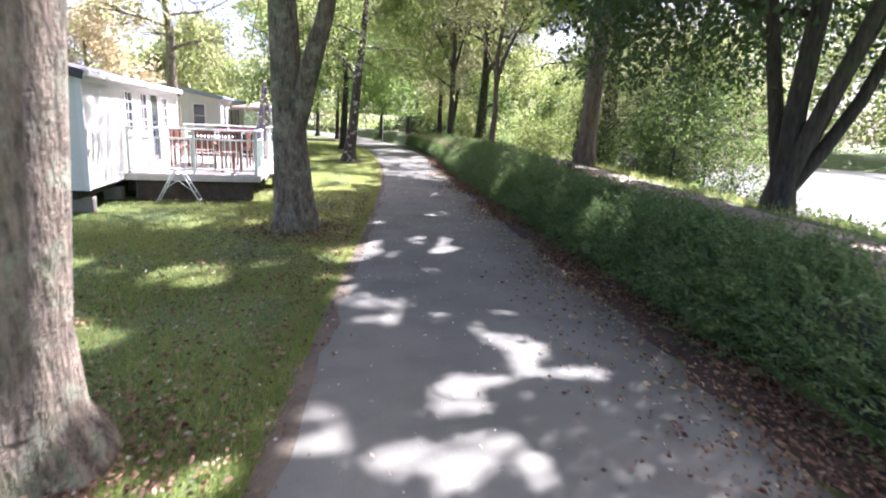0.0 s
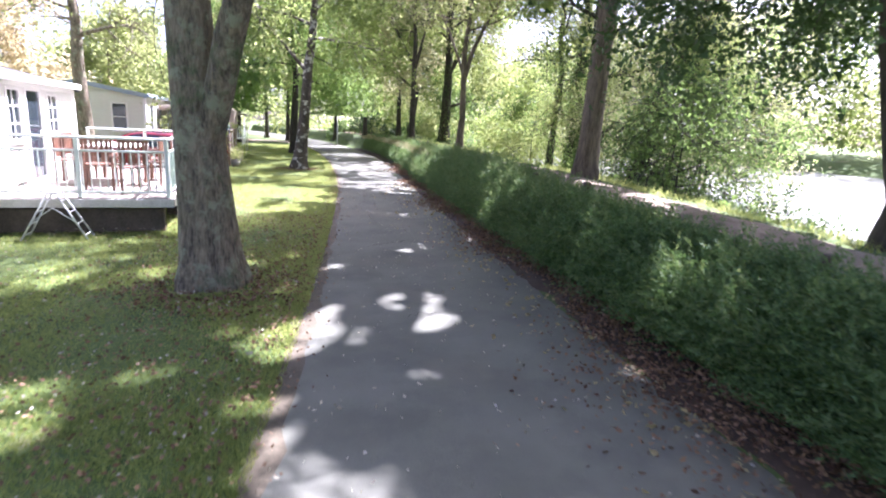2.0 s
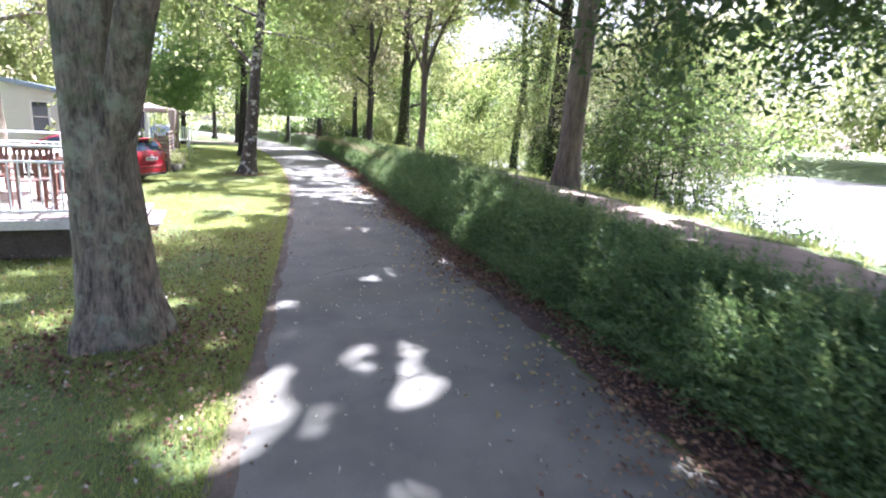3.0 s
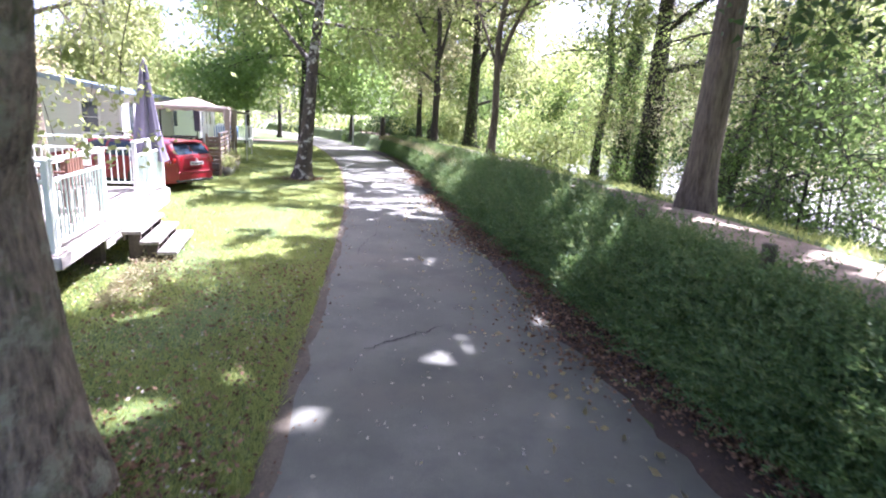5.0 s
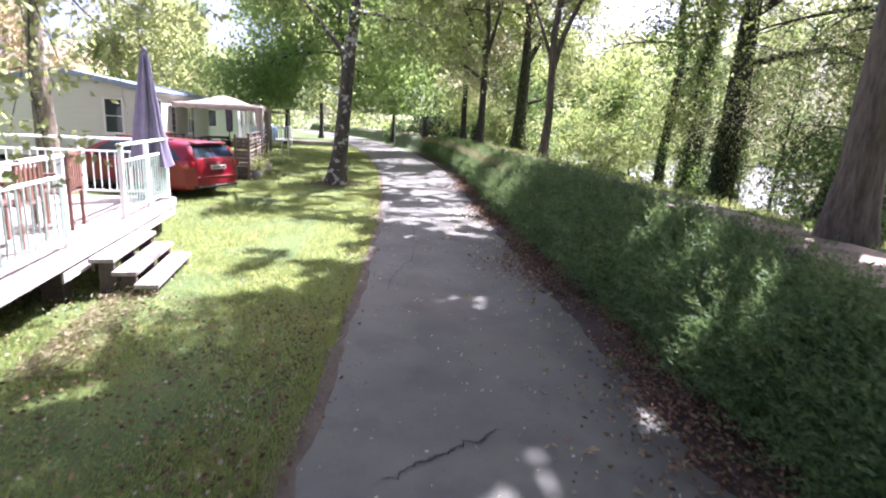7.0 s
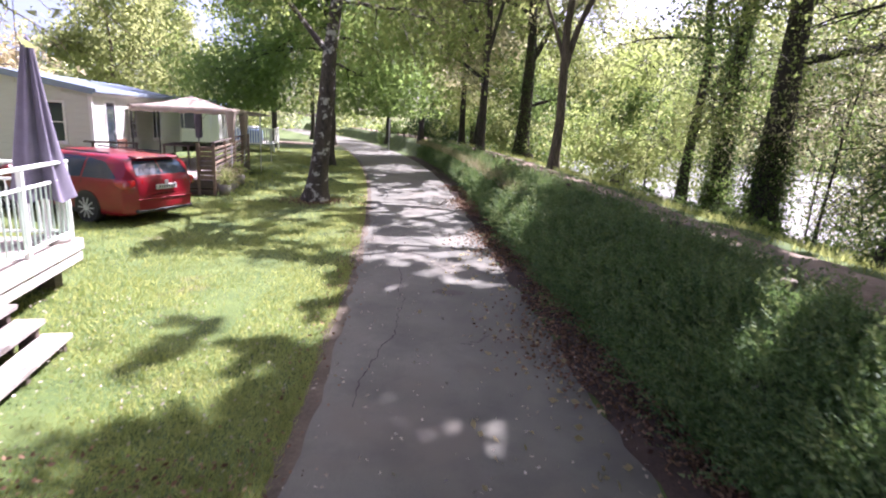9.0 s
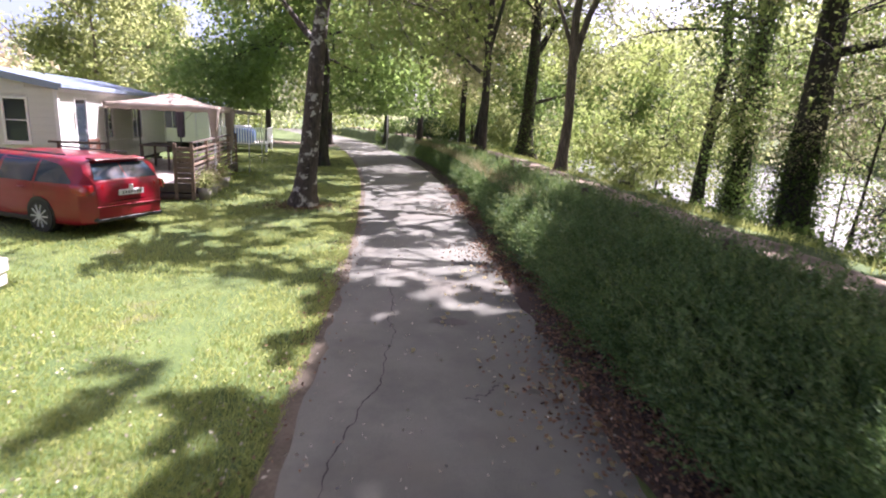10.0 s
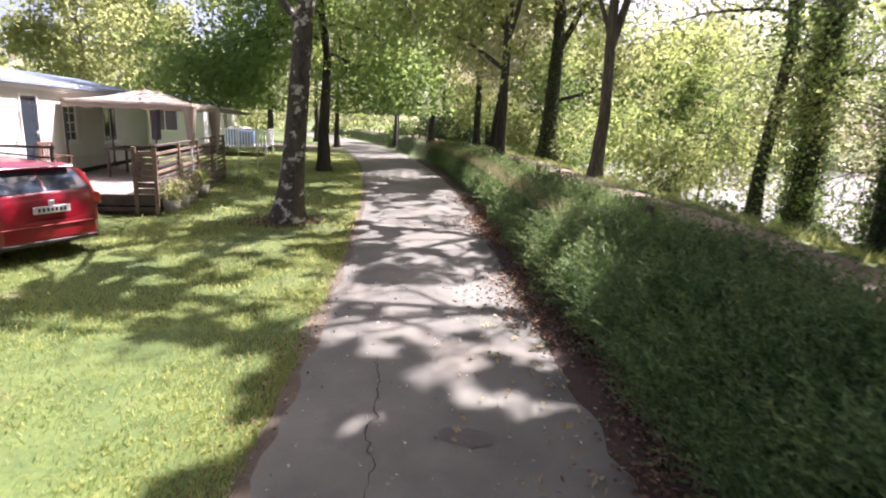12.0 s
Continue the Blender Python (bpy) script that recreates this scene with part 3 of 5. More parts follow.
def mobile_home(s0, s1, x_wall, width, floor, eave, ridge, mat, roofmat, openings_long, openings_end, label, end_bars=(1, 1)):
    length = s1 - s0
    home = thing("mobile_home", at_home(x_wall, s0), label, "mobile home", "row of mobile homes")
    LONG = pose(0, 0, 0, 0, 0, 90) @ Matrix.Diagonal((1, -1, 1, 1))       # along +y, out +x
    END = Matrix.Diagonal((-1, -1, 1, 1))                                  # along -x, out -y
    core = bmesh.new()
    box(core, (-width / 2, length / 2, (floor + eave) / 2), (width - 0.02, length - 0.02, eave - floor))
    part("wall", core, mat, home)
    for y in (0.02, length - 0.02):
        bm = bmesh.new()
        vs = [bm.verts.new(p) for p in ((-0.02, y, eave), (-width + 0.02, y, eave), (-width / 2, y, ridge - 0.03))]
        ext = bmesh.ops.extrude_face_region(bm, geom=[bm.faces.new(vs)])
        bmesh.ops.translate(bm, verts=[v for v in ext["geom"] if isinstance(v, bmesh.types.BMVert)], vec=(0, 0.02 if y > 1 else -0.015, 0))
        part("gable", bm, mat, home)
    clad(home, length, floor, eave, [(o[0], o[1], o[2], o[3]) for o in openings_long], mat, LONG)
    clad(home, width, floor, eave, [(o[0], o[1], o[2], o[3]) for o in openings_end], mat, END, gable=ridge - eave - 0.05)
    for o in openings_long:
        window_unit(home, LONG, *o[:4], *(o[4:] if len(o) > 4 else ()))
    for o in openings_end:
        window_unit(home, END, *o[:4], *(o[4:] if len(o) > 4 else ()))
    for x, y in ((0.016, -0.016), (0.016, length + 0.016), (-width - 0.016, -0.016)):
        one_box("corner_trim", (x, y, (floor + eave) / 2), (0.09, 0.09, eave - floor), M_TRIM, home, "white corner trim")
    over = 0.14
    th = math.atan2(ridge - eave, width / 2)
    for sgn, cx in ((1, -width / 4), (-1, -width * 3 / 4)):
        bm = bmesh.new()
        run = (width / 2 + over) / math.cos(th)
        box(bm, (cx + sgn * over / 2, length / 2, (eave + ridge) / 2 + 0.05 - over * math.tan(th) / 2), (run, length + 2 * over, 0.05), (0, math.degrees(th) * sgn, 0))
        part("roof", bm, roofmat, home, "low-pitched roof sheet")
        for y in (-over - 0.012, length + over + 0.012):
            bm = bmesh.new()
            box(bm, (cx + sgn * over / 2, y, (eave + ridge) / 2 + 0.005 - over * math.tan(th) / 2), (run, 0.022, 0.16), (0, math.degrees(th) * sgn, 0))
            part("fascia", bm, M_GUTTER if roofmat is M_ROOF else M_ROOF_DARK, home)
    one_box("gutter", (over + 0.02, length / 2, eave + 0.01), (0.09, length + 2 * over, 0.13), M_TRIM if roofmat is M_ROOF_DARK else M_GUTTER, home, "gutter along the eave", bevel=0.02)
    one_box("eave_trim", (0.05, length / 2, eave - 0.09), (0.04, length, 0.09), M_TRIM, home, "white eave trim")
    # Beams and underside take the shade colour of the space below the floor.
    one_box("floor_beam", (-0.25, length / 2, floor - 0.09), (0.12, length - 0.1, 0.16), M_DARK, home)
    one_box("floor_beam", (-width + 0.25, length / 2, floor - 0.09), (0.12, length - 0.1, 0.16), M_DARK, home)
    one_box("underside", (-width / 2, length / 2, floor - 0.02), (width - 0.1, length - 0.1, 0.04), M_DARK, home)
    for y in np.arange(0.5, length, 1.7):
        for x in (-0.25, -width + 0.25):
            one_box("support_block", (x, y, (floor - 0.17) / 2), (0.36, 0.2, floor - 0.17), M_BLOCK, home)
    return home


mobile_home(-2.08, 5.25, -2.78, 4.0, 0.46, 2.50, 2.95, M_CLAD, M_ROOF_DARK,
            [(2.42, 2.94, 1.45, 2.32, (1, 3)), (3.6, 4.15, 1.40, 2.32, (1, 2)), (4.45, 5.2, 0.62, 2.34, (0, 0), True), (5.6, 6.2, 1.5, 2.28, (1, 2))],
            [], "white clad mobile home with small barred windows")
mobile_home(14.7, 24.0, -2.87, 4.4, 0.55, 2.66, 3.06, M_CREAM, M_ROOF,
            [(0.95, 1.7, 0.62, 2.4, (0, 0), True), (2.9, 3.6, 1.3, 2.25, (1, 3)), (5.4, 6.4, 1.2, 2.25, (1, 0))],
            [(0.62, 1.14, 1.3, 2.34, (0, 1)), (2.55, 3.0, 1.05, 2.1, (0, 1))], "cream clad mobile home with a grey roof")
mobile_home(32.4, 40.8, -2.75, 4.2, 0.5, 2.55, 3.0, M_CLAD, M_ROOF,
            [(1.0, 1.9, 1.2, 2.2, (1, 0)), (3.2, 4.0, 0.6, 2.3, (0, 0), True), (5.2, 6.4, 1.2, 2.2, (1, 0))],
            [(1.2, 2.4, 1.2, 2.2, (1, 0))], "far white mobile home with a small terrace")


# ---- first terrace ----
DECK_Z, DW, DL = 0.60, 2.72, 6.0


def railing(parent, p0, p1, z0, top, mid, mat_bal, spacing=0.115, posts=True, name="railing"):
    """Handrail, mid rail, bottom rail, posts and balusters between two points."""
    a, b = Vector((*p0, 0)), Vector((*p1, 0))
    d = b - a
    L, ang = d.length, math.degrees(math.atan2(d.y, d.x))
    c = (a + b) / 2
    one_box("handrail", (c.x, c.y, top), (L + 0.06, 0.085, 0.04), M_RAIL, parent, rot=(0, 0, ang), bevel=0.012)
    one_box("mid_rail", (c.x, c.y, mid), (L, 0.035, 0.035), M_RAIL, parent, rot=(0, 0, ang))
    one_box("bottom_rail", (c.x, c.y, z0 + 0.09), (L, 0.035, 0.035), M_RAIL, parent, rot=(0, 0, ang))
    n = max(int(L / 1.45 + 0.5), 1)
    for k in range(n + 1):
        p = a + d * k / n
        one_box("post", (p.x, p.y, (z0 + top) / 2), (0.06, 0.06, top - z0), M_RAIL, parent)
    m = int(L / spacing)
    me = bpy.data.meshes.new("baluster")
    bm = rod(bmesh.new(), (0, 0, 0), (0, 0, mid - z0 - 0.09), 0.011, seg=8)
    bm.to_mesh(me)
    bm.free()
    me.materials.append(mat_bal)
    for k in range(m):
        p = a + d * (k + 0.5) / m
        ob = new("baluster", me)
        ob.parent = parent
        ob.location = (p.x, p.y, z0 + 0.09)


deck = thing("terrace", at_home(0, 0), "raised timber terrace with a pale painted railing", "terrace")
me = bpy.data.meshes.new("plank")
bm = box(bmesh.new(), (0, 0, 0), (0.138, DL, 0.03), bevel=0.004)
bm.to_mesh(me)
bm.free()
me.materials.append(M_DECK)
for k in range(19):
    ob = new("plank", me)
    ob.parent = deck
    ob.location = (-0.07 - k * 0.1435, DL / 2 + 0.01 * math.sin(k * 5.1), DECK_Z - 0.015)
M_EDGEBOARD = material("weathered_edge_board", (0.26, 0.235, 0.21), (0.52, 0.485, 0.44), 4, 0.85, fine=40, bump=0.5, stretch=(1, 0.15, 1), vary=0.12)
one_box("edge_board", (0.02, DL / 2, DECK_Z - 0.085), (0.035, DL + 0.05, 0.14), M_EDGEBOARD, deck, "weathered edge board")
one_box("edge_board", (0.005, DL / 2 + 0.8, DECK_Z - 0.24), (0.03, DL - 1.6, 0.12), M_EDGEBOARD, deck, "weathered edge board")
one_box("edge_board", (-DW / 2, -0.02, DECK_Z - 0.085), (DW + 0.04, 0.035, 0.14), M_DECKWHITE, deck, "sun-bleached edge board")
one_box("edge_board", (-DW / 2, DL + 0.02, DECK_Z - 0.085), (DW + 0.04, 0.035, 0.14), M_DECK, deck)
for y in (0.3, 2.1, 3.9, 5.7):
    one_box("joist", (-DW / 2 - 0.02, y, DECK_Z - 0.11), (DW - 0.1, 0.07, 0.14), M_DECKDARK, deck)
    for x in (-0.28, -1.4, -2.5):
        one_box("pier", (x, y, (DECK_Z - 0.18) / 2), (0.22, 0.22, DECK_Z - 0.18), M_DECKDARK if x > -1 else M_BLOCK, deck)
# Dark board in place of the open, shaded gap below the front edge.
one_box("front_skirt", (-DW / 2, 0.14, 0.21), (DW - 0.3, 0.03, 0.40), M_DECKDARK, deck, "dark board standing in for the shaded gap under the terrace")
railing(deck, (-DW + 0.05, 0.06), (-0.06, 0.06), DECK_Z, 1.57, 1.36, M_RAIL)
railing(deck, (-0.06, 0.16), (-0.06, 1.95), DECK_Z, 1.57, 1.36, M_RAILGREEN)
railing(deck, (-0.06, 3.72), (-0.06, DL - 0.1), DECK_Z, 1.60, 1.38, M_RAILGREEN)
railing(deck, (-0.12, DL - 0.06), (-DW + 0.05, DL - 0.06), DECK_Z, 1.57, 1.36, M_RAIL)

M_STEP = material("weathered_tread", (0.20, 0.175, 0.155), (0.42, 0.385, 0.35), 5, 0.85, fine=40, bump=0.5, stretch=(1, 0.2, 1), vary=0.12)
steps = thing("timber_steps", at_home(0.05, 2.85), "three weathered open timber steps up to the terrace", "steps")
for k, (x, z) in enumerate(((0.16, 0.46), (0.38, 0.31), (0.60, 0.16))):
    one_box("tread", (x, 0.0, z - 0.03), (0.26, 1.62, 0.05), M_STEP, steps, "weathered tread board")
    one_box("riser_board", (x - 0.10, 0.0, z - 0.10), (0.03, 1.55, 0.09), M_DECKDARK, steps)
    for y in (-0.7, 0.0, 0.7):
        one_box("step_block", (x + 0.02, y, (z - 0.055) / 2), (0.16, 0.07, z - 0.055), M_DECKDARK, steps)


def fabric_cone(z0, z1, r0, r1, folds, depth, seed, seg=72, rings=22):
    """A hanging folded cloth, gathered at its top."""
    rg = np.random.default_rng(seed)
    ph = rg.uniform(0, 6.28, 4)
    V = []
    for k in range(rings + 1):
        f = k / rings
        r = r0 + (r1 - r0) * f ** 0.8
        for j in range(seg):
            th = 2 * math.pi * j / seg
            fold = depth * (1 - f * 0.75) * (math.sin(folds * th + 0.6 * math.sin(3 * f + ph[0])) + 0.4 * math.sin((folds + 3) * th + ph[1]))
            V.append(((r + fold) * math.cos(th), (r + fold) * math.sin(th), z0 + (z1 - z0) * f + 0.03 * (1 - f) * math.sin(4 * th + ph[2])))
    i = np.arange((rings + 1) * seg).reshape(rings + 1, seg)
    j = np.roll(i, -1, 1)
    return np.array(V), np.stack([i[:-1], j[:-1], j[1:], i[1:]], -1).reshape(-1, 4)


M_CLOTH = material("faded_violet_cloth", (0.12, 0.11, 0.15), (0.21, 0.19, 0.25), 3, 0.9, fine=120, bump=0.15)
umbrella = thing("parasol", at_home(-0.24, 5.70, DECK_Z), "closed faded grey-violet parasol on the terrace", "parasol")
one_rod("pole", (0, 0, 0.05), (0, 0, 2.42), 0.022, M_METAL, umbrella)
link_part("canopy", array_mesh("canopy", *fabric_cone(0.55, 2.36, 0.30, 0.05, 7, 0.06, 4), True), M_CLOTH, umbrella, "folded grey-violet cloth canopy")
one_rod("finial", (0, 0, 2.36), (0, 0, 2.47), 0.04, M_CLOTH, umbrella, r1=0.012)
one_rod("base", (0, 0, 0), (0, 0, 0.07), 0.24, M_BLOCK, umbrella, "round concrete parasol base", seg=24)

# garden furniture
M_TEAK = material("red_brown_wood", (0.10, 0.045, 0.03), (0.22, 0.11, 0.07), 5, 0.6, fine=40, bump=0.3, stretch=(1, 1, 0.2), vary=0.2)


def garden_chair(m):
    c = thing("garden_chair", m, "red-brown slatted wooden garden chair on the terrace", "chair", "chairs round the terrace table")
    for x in (-0.22, 0.22):
        for y in (-0.2, 0.2):
            one_box("leg", (x, y, 0.22 if y < 0 else 0.45), (0.04, 0.04, 0.44 if y < 0 else 0.90), M_TEAK, c)
        one_box("armrest", (x, 0, 0.63), (0.06, 0.48, 0.03), M_TEAK, c)
        one_box("arm_post", (x, -0.2, 0.53), (0.035, 0.035, 0.18), M_TEAK, c)
    for k in range(5):
        one_box("seat_slat", (0, -0.18 + k * 0.09, 0.45), (0.46, 0.07, 0.022), M_TEAK, c)
    for k in range(5):
        one_box("back_slat", (-0.16 + k * 0.08, 0.215, 0.70), (0.05, 0.018, 0.40), M_TEAK, c)
    one_box("back_rail", (0, 0.215, 0.91), (0.50, 0.03, 0.06), M_TEAK, c)
    return c


table = thing("garden_table", at_home(-1.35, 2.6, DECK_Z), "pale topped garden table with wooden legs", "table")
one_box("tabletop", (0, 0, 0.73), (0.95, 1.6, 0.035), M_DECKWHITE, table, "pale tabletop", bevel=0.01)
for x in (-0.4, 0.4):
    for y in (-0.7, 0.7):
        one_box("leg", (x, y, 0.355), (0.06, 0.06, 0.71), M_TEAK, table)
chair = garden_chair(at_home(-0.62, 2.1, DECK_Z, 265))
for x, y, r in ((-0.6, 3.1, 275), (-2.05, 2.2, 92), (-2.1, 3.0, 85), (-1.35, 1.35, 183), (-0.75, 0.75, 210)):
    copy_thing(chair, at_home(x, y, DECK_Z, r))

ladder = thing("folding_ladder", at_home(-1.62, -0.3), "white metal folding ladder standing before the terrace", "ladder")
for sgn in (-1, 1):
    side = one_rod("rail", (sgn * 0.45, -0.17, 0.0), (sgn * 0.06, -0.13, 0.72), 0.014, M_METAL, ladder)
    one_rod("rail", (sgn * 0.45, 0.17, 0.0), (sgn * 0.06, 0.13, 0.72), 0.014, M_METAL, ladder)
    for k in range(4):
        f = 0.1 + 0.25 * k
        x = sgn * (0.45 - 0.39 * f)
        w = 0.17 - 0.04 * f
        one_rod("rung", (x, -w, 0.72 * f), (x, w, 0.72 * f), 0.011, M_METAL, ladder)
    one_rod("stay", (sgn * 0.30, -0.16, 0.28), (0, -0.14, 0.5), 0.007, M_METAL, ladder)
one_box("hinge_plate", (0, 0, 0.73), (0.16, 0.30, 0.03), M_METAL, ladder)


# ---- red estate car ----
M_RED = material("red_car_paint", (0.20, 0.004, 0.013), (0.245, 0.006, 0.017), 2, 0.28, fine=30, bump=0.0, coat=0.35)
M_TRIMRED = material("matt_red_trim", (0.20, 0.005, 0.012), (0.25, 0.008, 0.016), 2, 0.75, fine=30, bump=0.0)
M_TYRE = material("tyre_rubber", (0.014, 0.014, 0.014), (0.03, 0.03, 0.03), 6, 0.8, fine=40, bump=0.2)
M_RIM = material("alloy_rim", (0.50, 0.50, 0.53), (0.64, 0.64, 0.67), 5, 0.35, 0.3, fine=40, bump=0.0)
M_BLACK = material("black_plastic", (0.012, 0.012, 0.013), (0.03, 0.03, 0.03), 5, 0.55, fine=60, bump=0.1)
M_LAMP = material("red_lamp_lens", (0.30, 0.006, 0.008), (0.42, 0.01, 0.012), 9, 0.15, fine=40, bump=0.0, coat=1.0)
M_PLATE = material("plate_white", (0.46, 0.46, 0.45), (0.56, 0.56, 0.55), 6, 0.4, fine=40, bump=0.0)
M_CARGLASS = glass_material("car_glass", (0.035, 0.055, 0.08))


def car_half_width(x, z):
    """Body half width at length x (front positive) and height z."""
    lower = 0.90 - 0.10 * max(0, (abs(x) - 1.55) / 0.75) ** 2.2 - 0.03 * max(0, (0.55 - z) / 0.35) ** 2
    if z > 0.92:
        lower -= (z - 0.92) * 0.42 + 0.12 * max(0, (z - 1.25) / 0.22) ** 2
    return max(lower, 0.05)


car = thing("estate_car", at_home(-1.98, 11.65, 0, 147), "shiny red estate car parked on the grass", "car")
car.scale = (1.0, 1.0, 0.94)
# side profile: top line of the body along its length (x from rear to front)
PX = np.array([-2.32, -2.305, -2.25, -2.02, -1.70, -1.1, 0.0, 0.55, 0.95, 1.25, 1.45, 1.9, 2.2, 2.30])
PTOP = np.array([0.64, 0.97, 1.05, 1.37, 1.435, 1.46, 1.47, 1.42, 1.25, 1.07, 0.99, 0.90, 0.74, 0.55])
PLOW = np.array([0.36, 0.30, 0.25, 0.22, 0.21, 0.20, 0.20, 0.20, 0.20, 0.20, 0.21, 0.22, 0.25, 0.32])
xs = np.concatenate([np.linspace(-2.32, -2.0, 18), np.linspace(-1.93, 1.95, 46), np.linspace(2.02, 2.30, 9)])
top, low = np.interp(xs, PX, PTOP), np.interp(xs, PX, PLOW)
for arr in (top, low):
    arr[1:-1] = (arr[:-2] + 2 * arr[1:-1] + arr[2:]) / 4
rows = 22
CV = []
for k, x in enumerate(xs):
    ring = []
    for j in range(rows + 1):
        f = j / rows
        z = low[k] + (top[k] - low[k]) * (1 - (1 - f) ** 1.15)
        w = car_half_width(x, z)
        if j == rows:
            w *= 0.72
        crease = 0.012 * math.exp(-((z - 0.78) / 0.03) ** 2)
        endround = min(1.0, 0.80 + 0.9 * min(x + 2.32, 2.30 - x))
        ring.append(((w + crease) * endround, z))
    pts = [(x, w, z) for w, z in ring] + [(x, 0, top[k] + 0.02)] + [(x, -w, z) for w, z in reversed(ring)]
    CV += pts
nr = 2 * (rows + 1) + 1
ci = np.arange(len(xs) * nr).reshape(len(xs), nr)
cq = np.stack([ci[:-1, :-1], ci[1:, :-1], ci[1:, 1:], ci[:-1, 1:]], -1).reshape(-1, 4)
close = np.stack([ci[:-1, -1], ci[1:, -1], ci[1:, 0], ci[:-1, 0]], -1)
ends = [(ci[e, j], ci[e, j + 1], ci[e, nr - 2 - j], ci[e, nr - 1 - j]) for e in (0, -1) for j in range(rows)]
# local +x is the front; the car's frame is turned so that its tail faces the lane
body = link_part("body", array_mesh("body", CV, np.concatenate([cq, close, np.array(ends)]), True), M_RED, car, "glossy red bodywork")


def car_patch(name, outline, mat, parent, side=1, out=0.006, label="", n=8):
    """A pane on the car's flank: outline of (x, zlow, zhigh) along x."""
    ox = np.array([o[0] for o in outline])
    V = []
    for k in range(n + 1):
        x = ox[0] + (ox[-1] - ox[0]) * k / n
        lo, hi = np.interp(x, ox, [o[1] for o in outline]), np.interp(x, ox, [o[2] for o in outline])
        for j in range(5):
            z = lo + (hi - lo) * j / 4
            V.append((x, side * (car_half_width(x, z) + out), z))
    i = np.arange((n + 1) * 5).reshape(n + 1, 5)
    q = np.stack([i[:-1, :-1], i[1:, :-1], i[1:, 1:], i[:-1, 1:]], -1).reshape(-1, 4)
    return link_part(name, array_mesh(name, V, q, True), mat, parent, label)


for side in (1, -1):
    car_patch("side_window", [(-1.95, 0.98, 1.02), (-1.6, 0.97, 1.30), (-1.08, 0.96, 1.36)], M_CARGLASS, car, side)
    car_patch("side_window", [(-1.02, 0.96, 1.36), (-0.1, 0.95, 1.385)], M_CARGLASS, car, side)
    car_patch("side_window", [(-0.02, 0.95, 1.385), (0.45, 0.94, 1.35), (1.05, 0.94, 0.98)], M_CARGLASS, car, side)
    for x in (-1.06, 0.0, 1.0):
        car_patch("door_seam", [(x - 0.006, 0.34, 0.93), (x + 0.006, 0.34, 0.93)], M_BLACK, car, side, 0.003, n=1)
    for x in (-0.75, 0.25):
        one_box("door_handle", (x, side * 0.925, 0.84), (0.19, 0.03, 0.03), M_RED, car, bevel=0.01)
    one_box("sill_trim", (0.05, side * 0.885, 0.24), (2.2, 0.03, 0.09), M_BLACK, car, bevel=0.01)
    one_rod("roof_rail", (-1.55, side * 0.62, 1.475), (0.35, side * 0.62, 1.485), 0.016, M_BLACK, car)
    mirror = one_box("wing_mirror", (0.85, side * 1.0, 1.0), (0.12, 0.2, 0.13), M_RED, car, bevel=0.03)
    for x in (-1.18, 1.45):
        bm = bmesh.new()
        rod(bm, (x, side * 0.80, 0.34), (x, side * 0.902, 0.335), 0.352, seg=32)
        part("wheel_arch", bm, M_BLACK, car)
        bm = bmesh.new()
        rod(bm, (x, side * 0.70, 0.315), (x, side * 0.918, 0.315), 0.315, seg=32)
        wheel = part("wheel", bm, M_TYRE, car, "black tyre")
        bm = bmesh.new()
        rod(bm, (x, side * 0.90, 0.315), (x, side * 0.922, 0.315), 0.228, seg=28)
        part("rim_well", bm, M_BLACK, wheel)
        bm = bmesh.new()
        for k in range(10):
            a = math.pi * 2 * k / 10
            box(bm, (x + 0.115 * math.cos(a), side * 0.929, 0.315 + 0.115 * math.sin(a)), (0.21, 0.016, 0.024), (0, -math.degrees(a), 0))
        rod(bm, (x, side * 0.918, 0.315), (x, side * 0.938, 0.315), 0.055, seg=16)
        part("rim", bm, M_RIM, wheel, "ten-spoke alloy rim")
    # tail lamps wrap round the corner
    V = []
    for k in range(7):
        f = k / 6
        if f < 0.5:
            x, y = -1.95 - 0.26 * f / 0.5, 0.90 - 0.05 * f / 0.5
        else:
            x, y = -2.23 - 0.06 * (f - 0.5) / 0.5, 0.84 - 0.30 * (f - 0.5) / 0.5
        hi, lo = 0.97, 0.97 - 0.05 - 0.15 * math.sin(math.pi * min(0.85, f + 0.12))
        V += [(x - 0.015, side * (y - 0.02), lo), (x - 0.015, side * (y - 0.005), (lo + hi) / 2), (x - 0.005, side * (y - 0.04), hi)]
    i = np.arange(21).reshape(7, 3)
    q = np.stack([i[:-1, :-1], i[1:, :-1], i[1:, 1:], i[:-1, 1:]], -1).reshape(-1, 4)
    link_part("tail_lamp", array_mesh("tail_lamp", V, q, True), M_LAMP, car, "red tail lamp")
# rear window, plate, bumper trim
V = [(np.interp(z, [0.97, 1.05, 1.37, 1.435], [-2.305, -2.25, -2.02, -1.70]) - 0.014, y, z) for z in np.linspace(1.06, 1.34, 6)
     for y in np.linspace(-1, 1, 9) * (0.64 - 0.34 * (z - 1.06))]
i = np.arange(54).reshape(6, 9)
q = np.stack([i[:-1, :-1], i[:-1, 1:], i[1:, 1:], i[1:, :-1]], -1).reshape(-1, 4)
link_part("rear_window", array_mesh("rear_window", V, q, True), M_CARGLASS, car)
one_box("spoiler", (-2.02, 0, 1.415), (0.24, 1.02, 0.035), M_RED, car, rot=(0, -8, 0), bevel=0.012)
plate = one_box("number_plate", (-2.345, 0, 0.80), (0.02, 0.52, 0.11), M_PLATE, car, "white number plate")
